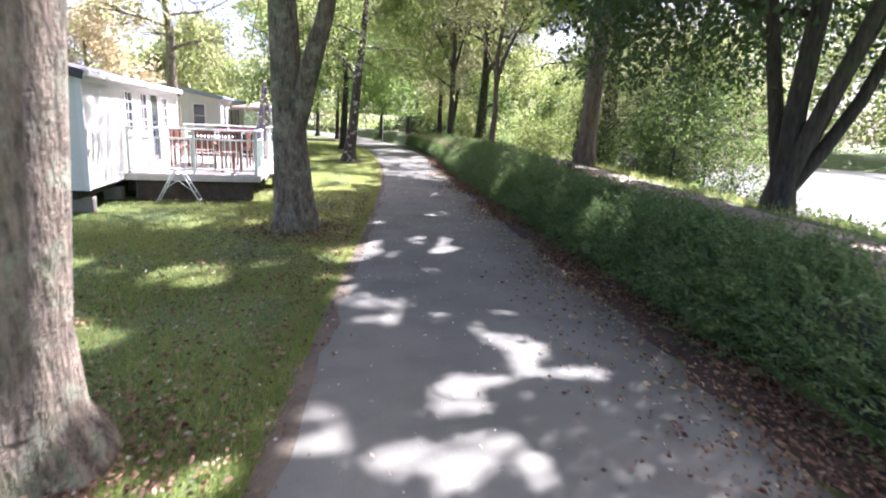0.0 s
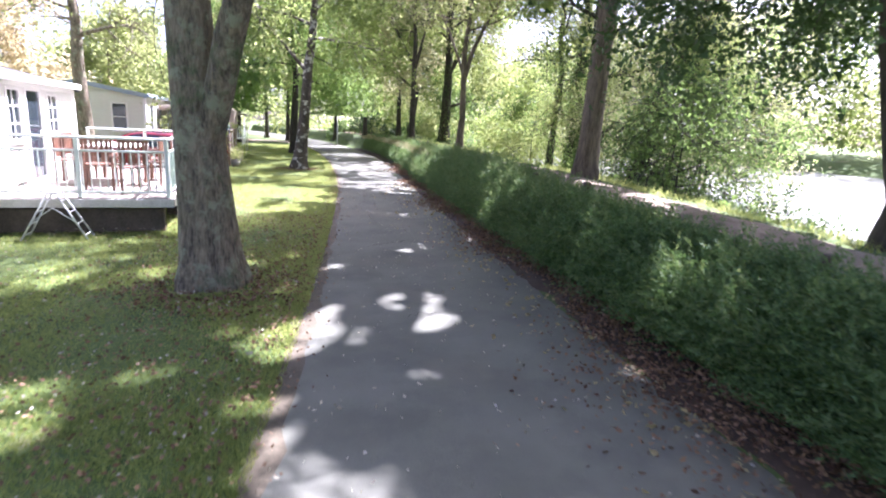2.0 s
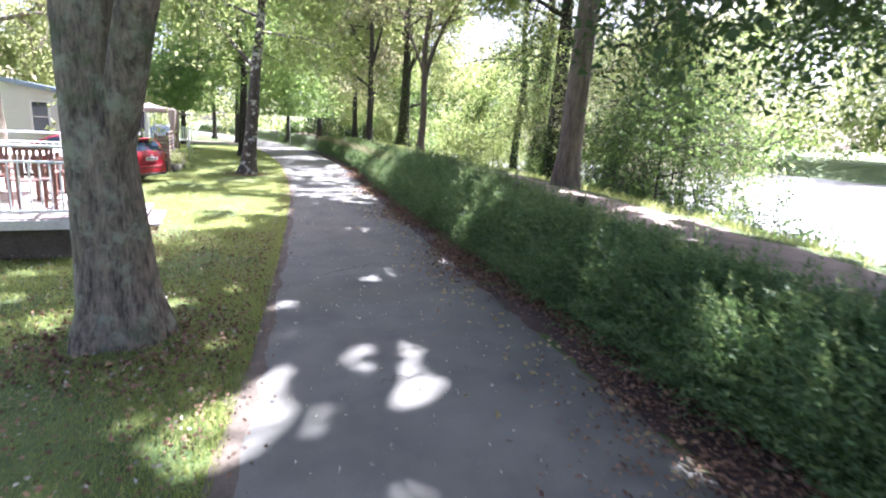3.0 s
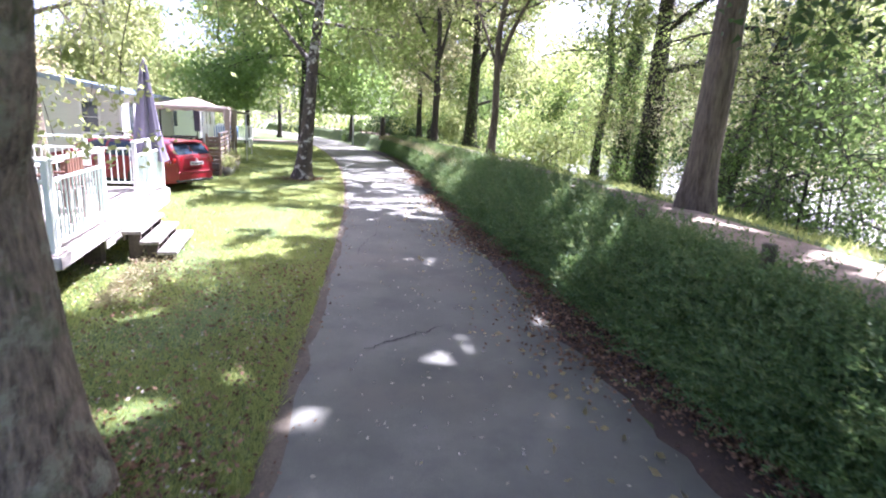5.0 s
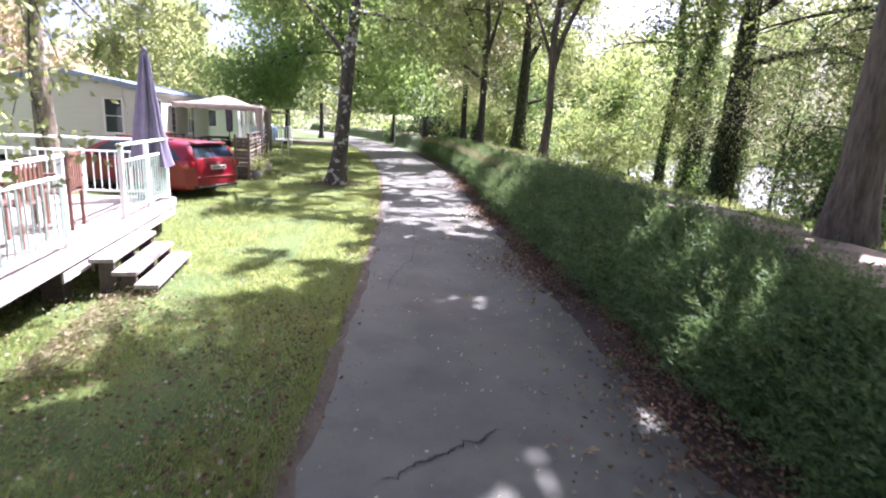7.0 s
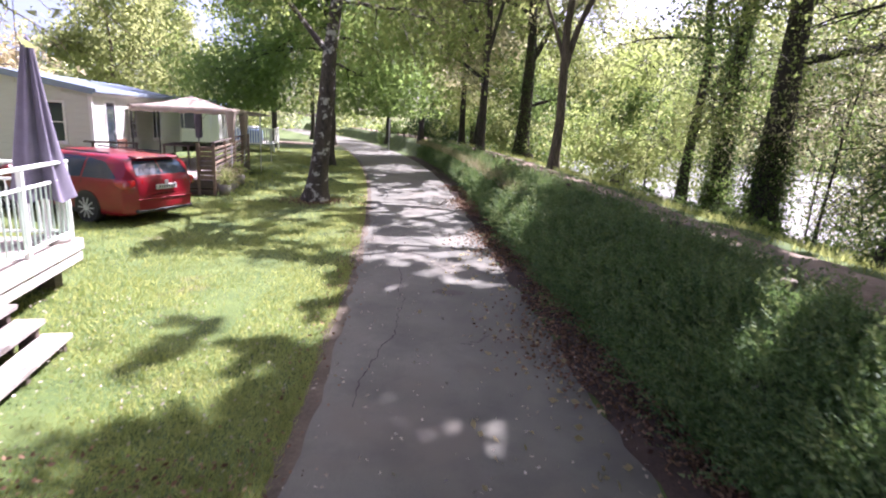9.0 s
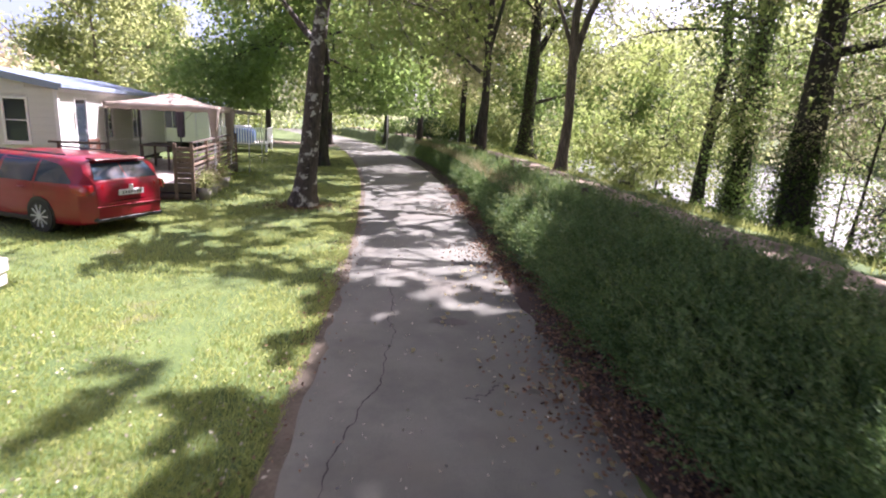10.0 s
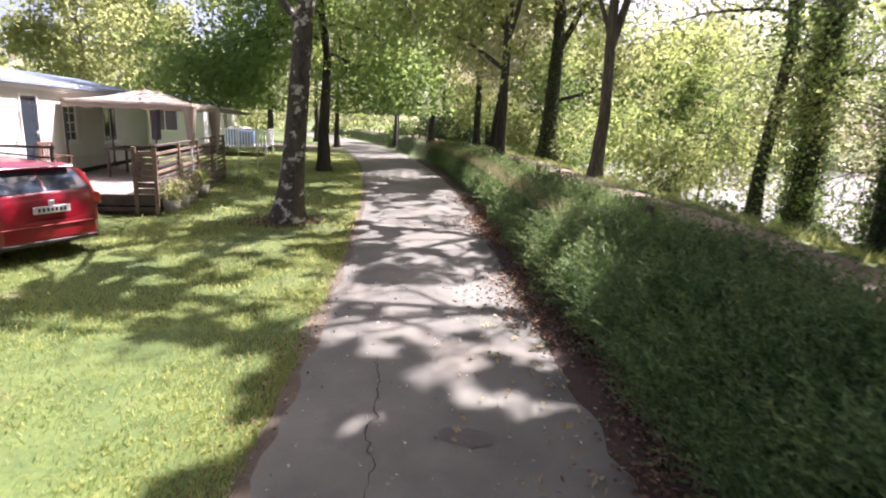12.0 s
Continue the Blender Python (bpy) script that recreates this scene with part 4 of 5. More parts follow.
for k in range(7):
    one_box("plate_bar", (-2.357, -0.18 + 0.06 * k, 0.80), (0.006, 0.03, 0.05), M_BLACK, plate, bevel=0)
one_box("bumper_trim", (-2.322, 0, 0.56), (0.03, 1.36, 0.022), M_TRIMRED, car, bevel=0.009)
one_box("lower_bumper", (-2.24, 0, 0.31), (0.16, 1.4, 0.09), M_BLACK, car, bevel=0.03)
one_box("boot_badge", (-2.345, 0, 0.90), (0.015, 0.09, 0.09), M_RIM, car, bevel=0.01)
V = [(np.interp(z, [0.99, 1.07, 1.25, 1.42], [1.45, 1.27, 0.97, 0.56]) + 0.012, y, z) for z in np.linspace(1.04, 1.38, 6)
     for y in np.linspace(-1, 1, 9) * (0.74 - 0.3 * (z - 1.0))]
link_part("windscreen", array_mesh("windscreen", V, q[:, ::-1], True), M_CARGLASS, car)


# ---- gazebo and second terrace ----
M_CANVAS = material("beige_canvas", (0.29, 0.235, 0.19), (0.39, 0.325, 0.27), 2, 0.9, fine=90, bump=0.15)
terrace2 = thing("low_terrace", at_home(-2.8, 14.35), "low dark timber terrace with slatted fence sides", "terrace")
TX, TY = 3.0, 7.3
me = bpy.data.meshes.new("plank")
bm = box(bmesh.new(), (0, 0, 0), (TX, 0.138, 0.03), bevel=0.004)
bm.to_mesh(me)
bm.free()
me.materials.append(M_DECK)
for k in range(51):
    ob = new("plank", me)
    ob.parent = terrace2
    ob.location = (TX / 2, 0.07 + 0.1435 * k, 0.42)
for z in (0.12, 0.26, 0.37):
    one_box("skirt_board", (TX / 2, -0.02, z), (TX, 0.025, 0.11), M_DECKDARK, terrace2)
    one_box("skirt_board", (TX + 0.02, TY / 2, z), (0.025, TY, 0.11), M_DECKDARK, terrace2)
one_box("ground_sill", (TX / 2, TY / 2, 0.03), (TX - 0.1, TY - 0.1, 0.06), M_DECKDARK, terrace2)
M_FENCE = material("brown_fence_wood", (0.13, 0.09, 0.06), (0.28, 0.20, 0.14), 5, 0.8, fine=40, bump=0.4, vary=0.2)
for y in (0.0, 1.8, 3.65, 5.5, TY):
    one_box("fence_post", (TX, y, 0.72), (0.08, 0.08, 1.42), M_FENCE, terrace2)
for x in (TX - 0.40,):
    one_box("fence_post", (x, 0.0, 0.72), (0.08, 0.08, 1.42), M_FENCE, terrace2)
for k in range(7):
    z = 0.50 + 0.13 * k
    one_box("fence_slat", (TX, TY / 2, z), (0.025, TY, 0.065), M_DECKDARK if k % 3 else M_FENCE, terrace2)
    one_box("fence_slat", (TX - 0.20, 0.0, z), (0.38, 0.025, 0.11), M_FENCE, terrace2)
one_box("top_rail", (TX, TY / 2, 1.45), (0.09, TY + 0.1, 0.04), M_DECKDARK, terrace2)
one_box("handrail", (0.5, -0.05, 1.36), (1.3, 0.06, 0.05), M_DECKDARK, terrace2)
one_box("handrail_post", (1.1, -0.05, 0.85), (0.06, 0.06, 1.0), M_DECKDARK, terrace2)
one_box("handrail_post", (0.06, -0.05, 0.85), (0.06, 0.06, 1.0), M_DECKDARK, terrace2)
one_box("bench_board", (0.95, 0.35, 0.80), (1.0, 0.3, 0.04), M_FENCE, terrace2)

gazebo = thing("gazebo", at_home(-2.75, 17.35, 0.43), "beige canvas party gazebo over the low terrace", "gazebo")
GX, GY, GE, GP = 3.0, 3.05, 1.82, 2.30
V, n = [], 12
for i in range(n + 1):
    for j in range(n + 1):
        fx, fy = i / n, j / n
        e = min(fx, 1 - fx, fy, 1 - fy) * 2
        z = GE + 0.12 + (GP - GE - 0.12) * e ** 1.15 - 0.05 * math.sin(math.pi * min(1, e * 1.4)) + 0.012 * math.sin(9 * fx + 4 * fy)
        V.append((fx * GX, fy * GY, z))
i = np.arange((n + 1) ** 2).reshape(n + 1, n + 1)
q = np.stack([i[:-1, :-1], i[1:, :-1], i[1:, 1:], i[:-1, 1:]], -1).reshape(-1, 4)
roof = link_part("canopy", array_mesh("canopy", V, q, True), M_CANVAS, gazebo, "sagging beige canvas roof")
sol = roof.modifiers.new("thick", "SOLIDIFY")
sol.thickness = 0.012
for p0, p1 in (((0, 0), (GX, 0)), ((GX, 0), (GX, GY)), ((GX, GY), (0, GY)), ((0, GY), (0, 0))):
    V = []
    for k in range(25):
        f = k / 24
        x, y = p0[0] + (p1[0] - p0[0]) * f, p0[1] + (p1[1] - p0[1]) * f
        wv = 0.012 * math.sin(f * 31)
        hang = 0.20 + 0.02 * math.sin(f * 40)
        nx_, ny_ = (0, -1) if p0[1] == p1[1] == 0 else (1, 0) if p0[0] == p1[0] == GX else (0, 1) if p0[1] == GY else (-1, 0)
        V += [(x, y, GE + 0.13), (x + nx_ * (0.01 + wv), y + ny_ * (0.01 + wv), GE + 0.13 - hang)]
    i = np.arange(50).reshape(25, 2)
    q = np.stack([i[:-1, 0], i[1:, 0], i[1:, 1], i[:-1, 1]], -1)
    val = link_part("valance", array_mesh("valance", V, q, True), M_CANVAS, gazebo)
    sol = val.modifiers.new("thick", "SOLIDIFY")
    sol.thickness = 0.008
for x in (0.04, GX - 0.04):
    for y in (0.04, GY - 0.04):
        one_box("leg", (x, y, (GE + 0.1) / 2), (0.045, 0.045, GE + 0.1), M_METAL if x > 1 else M_BLACK, gazebo)
        if x > 1:
            V, F = fabric_cone(0.9 if y < 1 else 0.5, GE + 0.05, 0.05, 0.17, 5, 0.02, 3, 30, 10)
            link_part("tied_curtain", array_mesh("tied_curtain", V * 1.0 + np.array([x, y, 0]), F, True), M_CANVAS, gazebo, "gathered beige corner curtain")
V, F = fabric_cone(0.95, GE + 0.05, 0.10, 0.13, 5, 0.02, 8, 30, 10)
tied = thing("tied_cover", at_home(-1.1, 19.0, 0.43), "dark tied parasol under the gazebo", "parasol")
one_rod("pole", (0, 0, 0), (0, 0, 1.8), 0.02, M_BLACK, tied)
link_part("canopy", array_mesh("canopy", V, F, True), M_CLOTH, tied)
table2 = thing("garden_table", at_home(-1.5, 18.2, 0.435), "dark garden table under the gazebo", "table")
one_box("tabletop", (0, 0, 0.72), (0.85, 1.5, 0.04), M_DECKDARK, table2, bevel=0.01)
for x in (-0.36, 0.36):
    for y in (-0.65, 0.65):
        one_box("leg", (x, y, 0.35), (0.06, 0.06, 0.70), M_DECKDARK, table2)


awning = thing("awning", at_home(-1.2, 21.6), "beige flat awning on thin poles beside the far home", "awning")
V = [(1.9 * fx, 4.6 * fy, 2.42 - 0.24 * fx + 0.03 * math.sin(7 * fy) - 0.10 * math.sin(math.pi * fy) * math.sin(math.pi * fx)) for fx in np.linspace(0, 1, 7) for fy in np.linspace(0, 1, 13)]
i = np.arange(91).reshape(7, 13)
q = np.stack([i[:-1, :-1], i[1:, :-1], i[1:, 1:], i[:-1, 1:]], -1).reshape(-1, 4)
sheet = link_part("sheet", array_mesh("sheet", V, q, True), M_CANVAS, awning, "sagging beige sheet")
sol = sheet.modifiers.new("thick", "SOLIDIFY")
sol.thickness = 0.01
for x, y, z in ((0.03, 0.05, 2.40), (0.03, 4.55, 2.40), (1.87, 0.05, 2.16), (1.87, 4.55, 2.16)):
    one_rod("pole", (x, y, 0), (x, y, z), 0.02, M_METAL, awning)


def planter(m, plant, seed, label):
    rg = np.random.default_rng(seed)
    p = thing("planter", m, label, "planter", "planters beside the terrace")
    bm = bmesh.new()
    bmesh.ops.create_cone(bm, cap_ends=True, segments=20, radius1=0.13, radius2=0.18, depth=0.30, matrix=pose(0, 0, 0.15))
    part("pot", bm, M_BLOCK, p, "pale pot", True)
    c = rg.normal(size=(260, 3)) * np.array([0.14, 0.14, 0.13]) + np.array([0, 0, 0.47])
    v, f = leaves(c, 0.11, rg, 0.35)
    tagged(link_part("plant", array_mesh("plant", v, f), plant, p), kind="stuff")
    stems = join([sweep([(0, 0, 0.28), tuple(c[k] * 0.6 + np.array([0, 0, 0.16])), tuple(c[k])], [0.006, 0.004, 0.002], 4) for k in range(14)])
    link_part("stems", array_mesh("stems", *stems), M_BARK_BROWN, p)


for k, (x, y) in enumerate(((0.42, 14.55), (0.44, 15.3), (0.42, 16.2), (0.46, 17.2))):
    planter(at_home(x, y), (L_FRESH, L_YELLOW, L_DRYGRASS, L_MAPLE)[k], 40 + k, ("potted green plant", "potted yellowing plant", "potted dry grass plant", "potted leafy plant")[k] + " beside the low terrace")
folder = copy_thing(chair, at_home(-2.35, 15.9, 0.435, 80))
tagged(folder, "red-brown slatted wooden chair by the home's door", "chair")

# ---- third terrace, far ----
terrace3 = thing("white_terrace", at_home(-2.65, 33.0), "far white railed terrace before a white home", "terrace")
for k in range(24):
    one_box("plank", (1.45, 0.07 + 0.1435 * k, 0.5), (2.9, 0.138, 0.03), M_DECKWHITE, terrace3, bevel=0)
for p0, p1 in (((0.1, 0.0), (2.9, 0.0)), ((2.9, 0.0), (2.9, 3.4))):
    L = abs(p1[0] - p0[0]) + abs(p1[1] - p0[1])
    for k in range(int(L / 0.14) + 1):
        f = k * 0.14 / L
        one_box("picket", (p0[0] + (p1[0] - p0[0]) * f, p0[1] + (p1[1] - p0[1]) * f, 0.93), (0.075 if p0[1] == p1[1] else 0.025, 0.025 if p0[1] == p1[1] else 0.075, 0.85), M_TRIM, terrace3, bevel=0)
    one_box("top_rail", ((p0[0] + p1[0]) / 2, (p0[1] + p1[1]) / 2, 1.38), (0.06 + abs(p1[0] - p0[0]), 0.06 + abs(p1[1] - p0[1]), 0.05), M_TRIM, terrace3)
for x in (0.1, 2.85):
    for y in (0.1, 3.3):
        one_box("pier", (x, y, 0.24), (0.12, 0.12, 0.48), M_TRIM, terrace3)
M_BLUE = material("blue_cover", (0.05, 0.12, 0.30), (0.09, 0.19, 0.42), 3, 0.6, fine=60, bump=0.2)
cover = thing("covered_table", at_home(-1.3, 34.2, 0.515), "table under a blue and white cover on the white terrace", "table")
bm = box(bmesh.new(), (0, 0, 0.42), (1.5, 1.1, 0.84), bevel=0.14)
part("cover", bm, M_BLUE, cover, "blue plastic cover", True)
bm = box(bmesh.new(), (0, 0, 0.90), (1.1, 0.8, 0.14), bevel=0.06)
part("cover_top", bm, M_TRIM, cover, "white top of the cover", True)

# ---- trees along the lane ----
tree("lichened_tree", -1.40, 1.0, 0, 11, 0.29, (0.10, 0), M_BARK_GREY, L_MAPLE, (3.6, 3), 0.7, 14000, 0.15, 11, wander=0.3, low_leaf=4.5, label="old grey tree trunk with lichen on the lawn", seg=28, first=0.5, flare=1.9)
# The three long extra limbs are added above the view to darken the lawn.
forked = tree("forked_tree", -2.30, 7.95, 0, 11.5, 0.325, (-0.05, 0.02), M_BARK_GREY, L_MAPLE, (3.8, 3), 0.7, 42000, 0.15, 12, wander=0.2, low_leaf=4.6,
     forks=((1.5, (0.30, -0.28, 1.0), 6.5, 0.19),), extra=((4.6, (0.45, 0.90, 0.52), 10.5, 0.14), (5.0, (0.25, 0.98, 0.58), 10, 0.13), (5.2, (-0.25, 0.74, 0.8), 6, 0.13)), label="forked grey tree with lichened bark on the lawn", seg=36, first=0.48, flare=1.42)

def hanging_spray(parent, x, y, z_top, length, seed, leaf=L_FRESH):
    """A drooping twig with leaves, hung from a limb overhead."""
    r = np.random.default_rng(seed)
    pts = [(x + 0.10 * math.sin(k * 0.9 + seed), y + 0.10 * math.cos(k * 0.7 + seed), z_top - length * k / 8) for k in range(9)]
    twig = link_part("hanging_twig", array_mesh("hanging_twig", *sweep(pts, [0.010 - 0.0008 * k for k in range(9)], 5), True), M_BARK_DARK, parent, "thin drooping twig")
    c = np.array([pts[k] for k in r.integers(2, 9, 320)]) + r.normal(size=(320, 3)) * np.array([0.22, 0.22, 0.10])
    v, f = leaves(c, 0.075, r, 0.6)
    tagged(link_part("leaf_spray", array_mesh("leaf_spray", v, f), leaf, twig), kind="stuff")


for k, (x, y, zt, ln) in enumerate(((-0.9, 2.9, 5.2, 3.4), (-1.25, 3.3, 5.4, 3.0), (-1.7, 2.6, 5.0, 3.2), (-0.75, 4.2, 5.6, 2.7), (-1.9, 3.6, 5.2, 3.3), (-0.3, 4.6, 5.8, 2.4))):
    hanging_spray(forked, x, y, zt, ln, 300 + k)
tree("leaning_tree", -5.62, 24.75, 0, 11, 0.26, (0.11, 0), M_BARK_PALE, L_MAPLE, (3.6, 3), 0.38, 52000, 0.13, 13, plain=True, low_leaf=3.0, tuft=0.5, wander=0.6, forks=((3.9, (-0.8, 0.1, 0.7), 4, 0.09),),
     label="leaning tree with white lichen patches", seg=20, first=0.45, droop=0.06)
tree("lawn_tree", -8.9, 36.3, 0, 11, 0.26, (0.0, 0), M_BARK_DARK, L_GREEN, (4.8, 3), 0.3, 75000, 0.16, 14, plain=True, thin=False, low_leaf=2.4, fill=0.5, label="dark tree with a drooping green crown on the lawn", first=0.40, droop=0.14, tuft=0.75)
# river side
# Extra limbs overhead, unseen, added to shade the lane; west keeps the lawn lit.
tree("poplar", 3.55, 13.95, LEVEE, 17, 0.235, (0.045, 0), M_BARK_BROWN, L_MAPLE, (4.6, 3), 0.5, 240000, 0.195, 15, plain=True, low_leaf=5.6, west=-2.4, fill=0.8, tuft=0.5, wander=0.4, extra=((7.6, (0.5, -0.65, 0.45), 5.0, 0.10), (8.4, (0.85, 0.2, 0.5), 5.0, 0.10), (9.0, (0.3, -0.9, 0.4), 5.0, 0.10), (8.0, (0.78, -0.25, 0.45), 5.0, 0.10), (9.6, (0.1, -0.5, 0.6), 5.0, 0.10), (7.0, (-0.68, 0.32, 0.3), 5.5, 0.12), (7.2, (-0.06, 1.01, 0.42), 9.5, 0.15), (7.6, (0.13, 1.02, 0.40), 11, 0.15), (8.0, (-0.71, 0.38, 0.5), 5, 0.13), (7.4, (-0.17, 1.01, 0.40), 9.5, 0.13), (8.2, (0.48, 0.83, 0.4), 9.5, 0.13), (7.9, (0.09, 0.93, 0.30), 8, 0.12), (7.1, (0.02, 1.00, 0.30), 9.5, 0.12), (7.7, (-0.13, 1.01, 0.30), 9.5, 0.12), (8.3, (-0.01, 1.02, 0.28), 9.5, 0.12), (8.0, (-0.06, 1.01, 0.35), 8.5, 0.12)), label="tall straight brown trunk beside the footpath", seg=24, first=0.42, flare=1.3)
# Last two extra limbs: added out of view, for shade on lane and lawn.
riv = tree("riverside_tree", 6.25, 25.2, -0.2, 15, 0.36, (0.02, 0), M_BARK_DARK, L_MAPLE, (4.0, 3), 0.45, 55000, 0.125, 16, plain=True, low_leaf=2.6,
     extra=((4.3, (0.88, -0.50, 0.25), 4.5, 0.11), (5.6, (0.97, -0.27, 0.75), 5, 0.12), (7.4, (-0.98, -0.05, 0.5), 8.5, 0.13), (8.0, (-0.89, 0.18, 0.55), 8, 0.13)), label="dark riverside tree with long side branches", first=0.42, droop=0.04, ivy=4500, ivy_top=2.6, ivy_leaf=L_DARK)
tree("riverside_tree", 5.7, 30.2, -0.3, 14, 0.20, (0.03, 0), M_BARK_DARK, L_FRESH, (3, 3), 0.2, 16000, 0.12, 17, label="slender dark riverside tree", first=0.25, droop=0.08, ivy=700, ivy_top=2.0, ivy_leaf=L_DARK)
tree("ivy_tree", 6.75, 30.0, -0.4, 15, 0.33, (0.02, 0), M_BARK_DARK, L_DARK, (3.4, 3), 0.3, 20000, 0.12, 18, label="riverside tree with ivy-covered trunk", first=0.25, droop=0.1, ivy=14000, ivy_top=8, ivy_leaf=L_DARK)
tree("leaning_riverside_tree", 7.0, 21.2, 0, 12, 0.27, (0.27, -0.02), M_BARK_DARK, L_MAPLE, (3.4, 3), 0.2, 15000, 0.10, 19, label="dark tree leaning over the river", first=0.30, droop=0.12)
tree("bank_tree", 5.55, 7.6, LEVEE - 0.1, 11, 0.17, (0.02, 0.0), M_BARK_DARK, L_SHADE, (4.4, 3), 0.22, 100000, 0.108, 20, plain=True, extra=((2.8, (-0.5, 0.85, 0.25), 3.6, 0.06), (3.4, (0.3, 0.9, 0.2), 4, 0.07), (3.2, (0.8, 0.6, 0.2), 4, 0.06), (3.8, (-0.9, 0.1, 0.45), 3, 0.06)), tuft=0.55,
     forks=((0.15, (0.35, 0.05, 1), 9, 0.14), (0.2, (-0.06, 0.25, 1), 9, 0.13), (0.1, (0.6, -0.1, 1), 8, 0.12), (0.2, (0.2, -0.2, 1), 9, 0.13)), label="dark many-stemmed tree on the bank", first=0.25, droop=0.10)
tree("bank_sapling", 6.4, 19.2, 0.0, 8, 0.07, (0.14, 0), M_BARK_DARK, L_FRESH, (2.4, 2), 0.1, 14000, 0.07, 21, label="thin leafy sapling on the bank", first=0.2, droop=0.08)
tree("bank_sapling", 7.9, 25.6, -0.1, 7, 0.04, (0.08, 0), M_BARK_DARK, L_YELLOW, (2.4, 2), 0.1, 14000, 0.07, 22, label="thin yellowing sapling on the bank", first=0.22, droop=0.08)
for k, (x, y, h, lf) in enumerate(((8.6, 19.0, 6, L_GREEN), (9.0, 20.5, 6, L_FRESH), (8.6, 23.6, 6, L_DARK), (7.6, 27.2, 5.5, L_GREEN), (9.4, 29.0, 6.5, L_YELLOW), (7.2, 18.6, 4, L_GREEN), (6.6, 16.4, 3.2, L_DARK), (5.2, 33.5, 5.5, L_MAPLE), (10.5, 24.5, 7, L_YELLOW), (10.8, 22.0, 7, L_YELLOW))):
    tree("bank_sapling", x, y, float(ground_z(x, y)), h, 0.035, (0.05 * (k % 3), 0.03), M_BARK_DARK, lf, (2.3, 2), 0.1, 9000, 0.085, 120 + k, plain=True, label="thin leafy sapling overhanging the river", first=0.22, droop=0.13, low_leaf=0.35, n_limb=12, tuft=0.3, group="saplings on the bank")
# far row
tree("branched_tree", -1.6, 34.6, LEVEE, 13, 0.18, (0.01, 0), M_BARK_DARK, L_YELLOW, (4.2, 3), 0.35, 40000, 0.16, 23, plain=True, n_limb=16,
     extra=((3.1, (-0.8, 0.1, 0.75), 3.0, 0.09), (4.2, (-0.35, 0, 1), 5, 0.09), (4.0, (0.4, 0, 1), 5, 0.10)), label="dark tree with a low sideways branch", first=0.45)
tree("ivy_tree", 0.25, 38.3, LEVEE, 13, 0.36, (0.02, 0), M_BARK_DARK, L_MAPLE, (4.2, 3), 0.3, 42000, 0.17, 24, plain=True, n_limb=16, forks=((4.2, (0.5, 0, 1), 5, 0.16),), extra=((2.2, (1, 0, 0.35), 4, 0.10),), label="thick dark ivy-clad tree", first=0.4, ivy=2500, ivy_top=5, ivy_leaf=L_DARK)
tree("slender_tree", 1.05, 28.3, LEVEE, 12, 0.16, (0.04, 0), M_BARK_BROWN, L_FRESH, (3.8, 3), 0.35, 36000, 0.14, 25, plain=True, n_limb=15, forks=((3.0, (0.42, 0, 1), 6, 0.11), (3.2, (-0.35, 0, 1), 4, 0.07)), label="slender grey-brown tree by the footpath", first=0.42)
for k, (x, y, r, lx, lf) in enumerate(((-3.3, 45.6, 0.19, 0.0, L_YELLOW), (-2.6, 48.7, 0.2, 0.1, L_FRESH), (-6.2, 47.6, 0.18, 0.0, L_FRESH), (-10.6, 58, 0.2, 0.0, L_MAPLE), (-14.5, 55, 0.2, 0.02, L_FRESH),
                                       (-19, 63, 0.22, 0.0, L_YELLOW), (-16.5, 48, 0.2, 0.0, L_MAPLE), (-3.5, 60, 0.22, 0, L_YELLOW), (1.5, 52, 0.2, 0.03, L_FRESH), (-8.5, 70, 0.24, 0, L_FRESH))):
    tree("far_tree", x, y, float(ground_z(x, y)), 13 + (k % 3), r, (lx, 0), M_BARK_DARK, lf, (4.4, 3), 0.2, 14000, 0.24, 30 + k, plain=True, thin=False, label="tall tree at the bend of the lane", first=0.3, group="far trees")
# behind the homes
tree("yard_tree", -11.2, 19.8, 0, 9, 0.27, (-0.025, 0), M_BARK_GREY, L_FRESH, (3.0, 2.5), 0.3, 4500, 0.15, 50, label="small tree growing between the homes", first=0.45, droop=0.03, low_leaf=2.7)
for k, (x, y, h, lf) in enumerate(((-14.5, 9, 5.2, L_TAN), (-19, 17, 6, L_TAN), (-20, 27, 6.2, L_TAN), (-21, 38, 7, L_FRESH), (-24, 47, 8.5, L_MAPLE), (-17, 2, 6, L_FRESH), (-29, 32, 7.5, L_YELLOW), (-28, 18, 7, L_FRESH), (-24, 8, 6.5, L_YELLOW), (-30, 58, 9.5, L_FRESH))):
    tree("garden_tree", x, y, 0, h, 0.2, (0, 0), M_BARK_GREY, lf, (3.2, 3), 0.15, 11000, 0.20, 60 + k, plain=True, thin=False, label="leafy tree behind the mobile homes", first=0.25, group="trees behind the homes")


# ---- far woods, bank scrub ----
def leaf_mass(name, centres, spread, per, size, leaf, seed, label, kind="stuff", category="woods"):
    rg = np.random.default_rng(seed)
    c = np.repeat(np.array(centres, float), per, 0)
    sp = np.repeat(np.array(spread, float), per, 0)
    g = rg.normal(size=c.shape)
    g *= (rg.uniform(0.55, 1.0, len(c)) / np.linalg.norm(g, axis=1))[:, None]
    c = c + g * sp
    v, f = leaves(c, size, rg, 0.75, plain=True)
    return tagged(link_part(name, array_mesh(name, v, f), leaf), label, category, kind=kind)


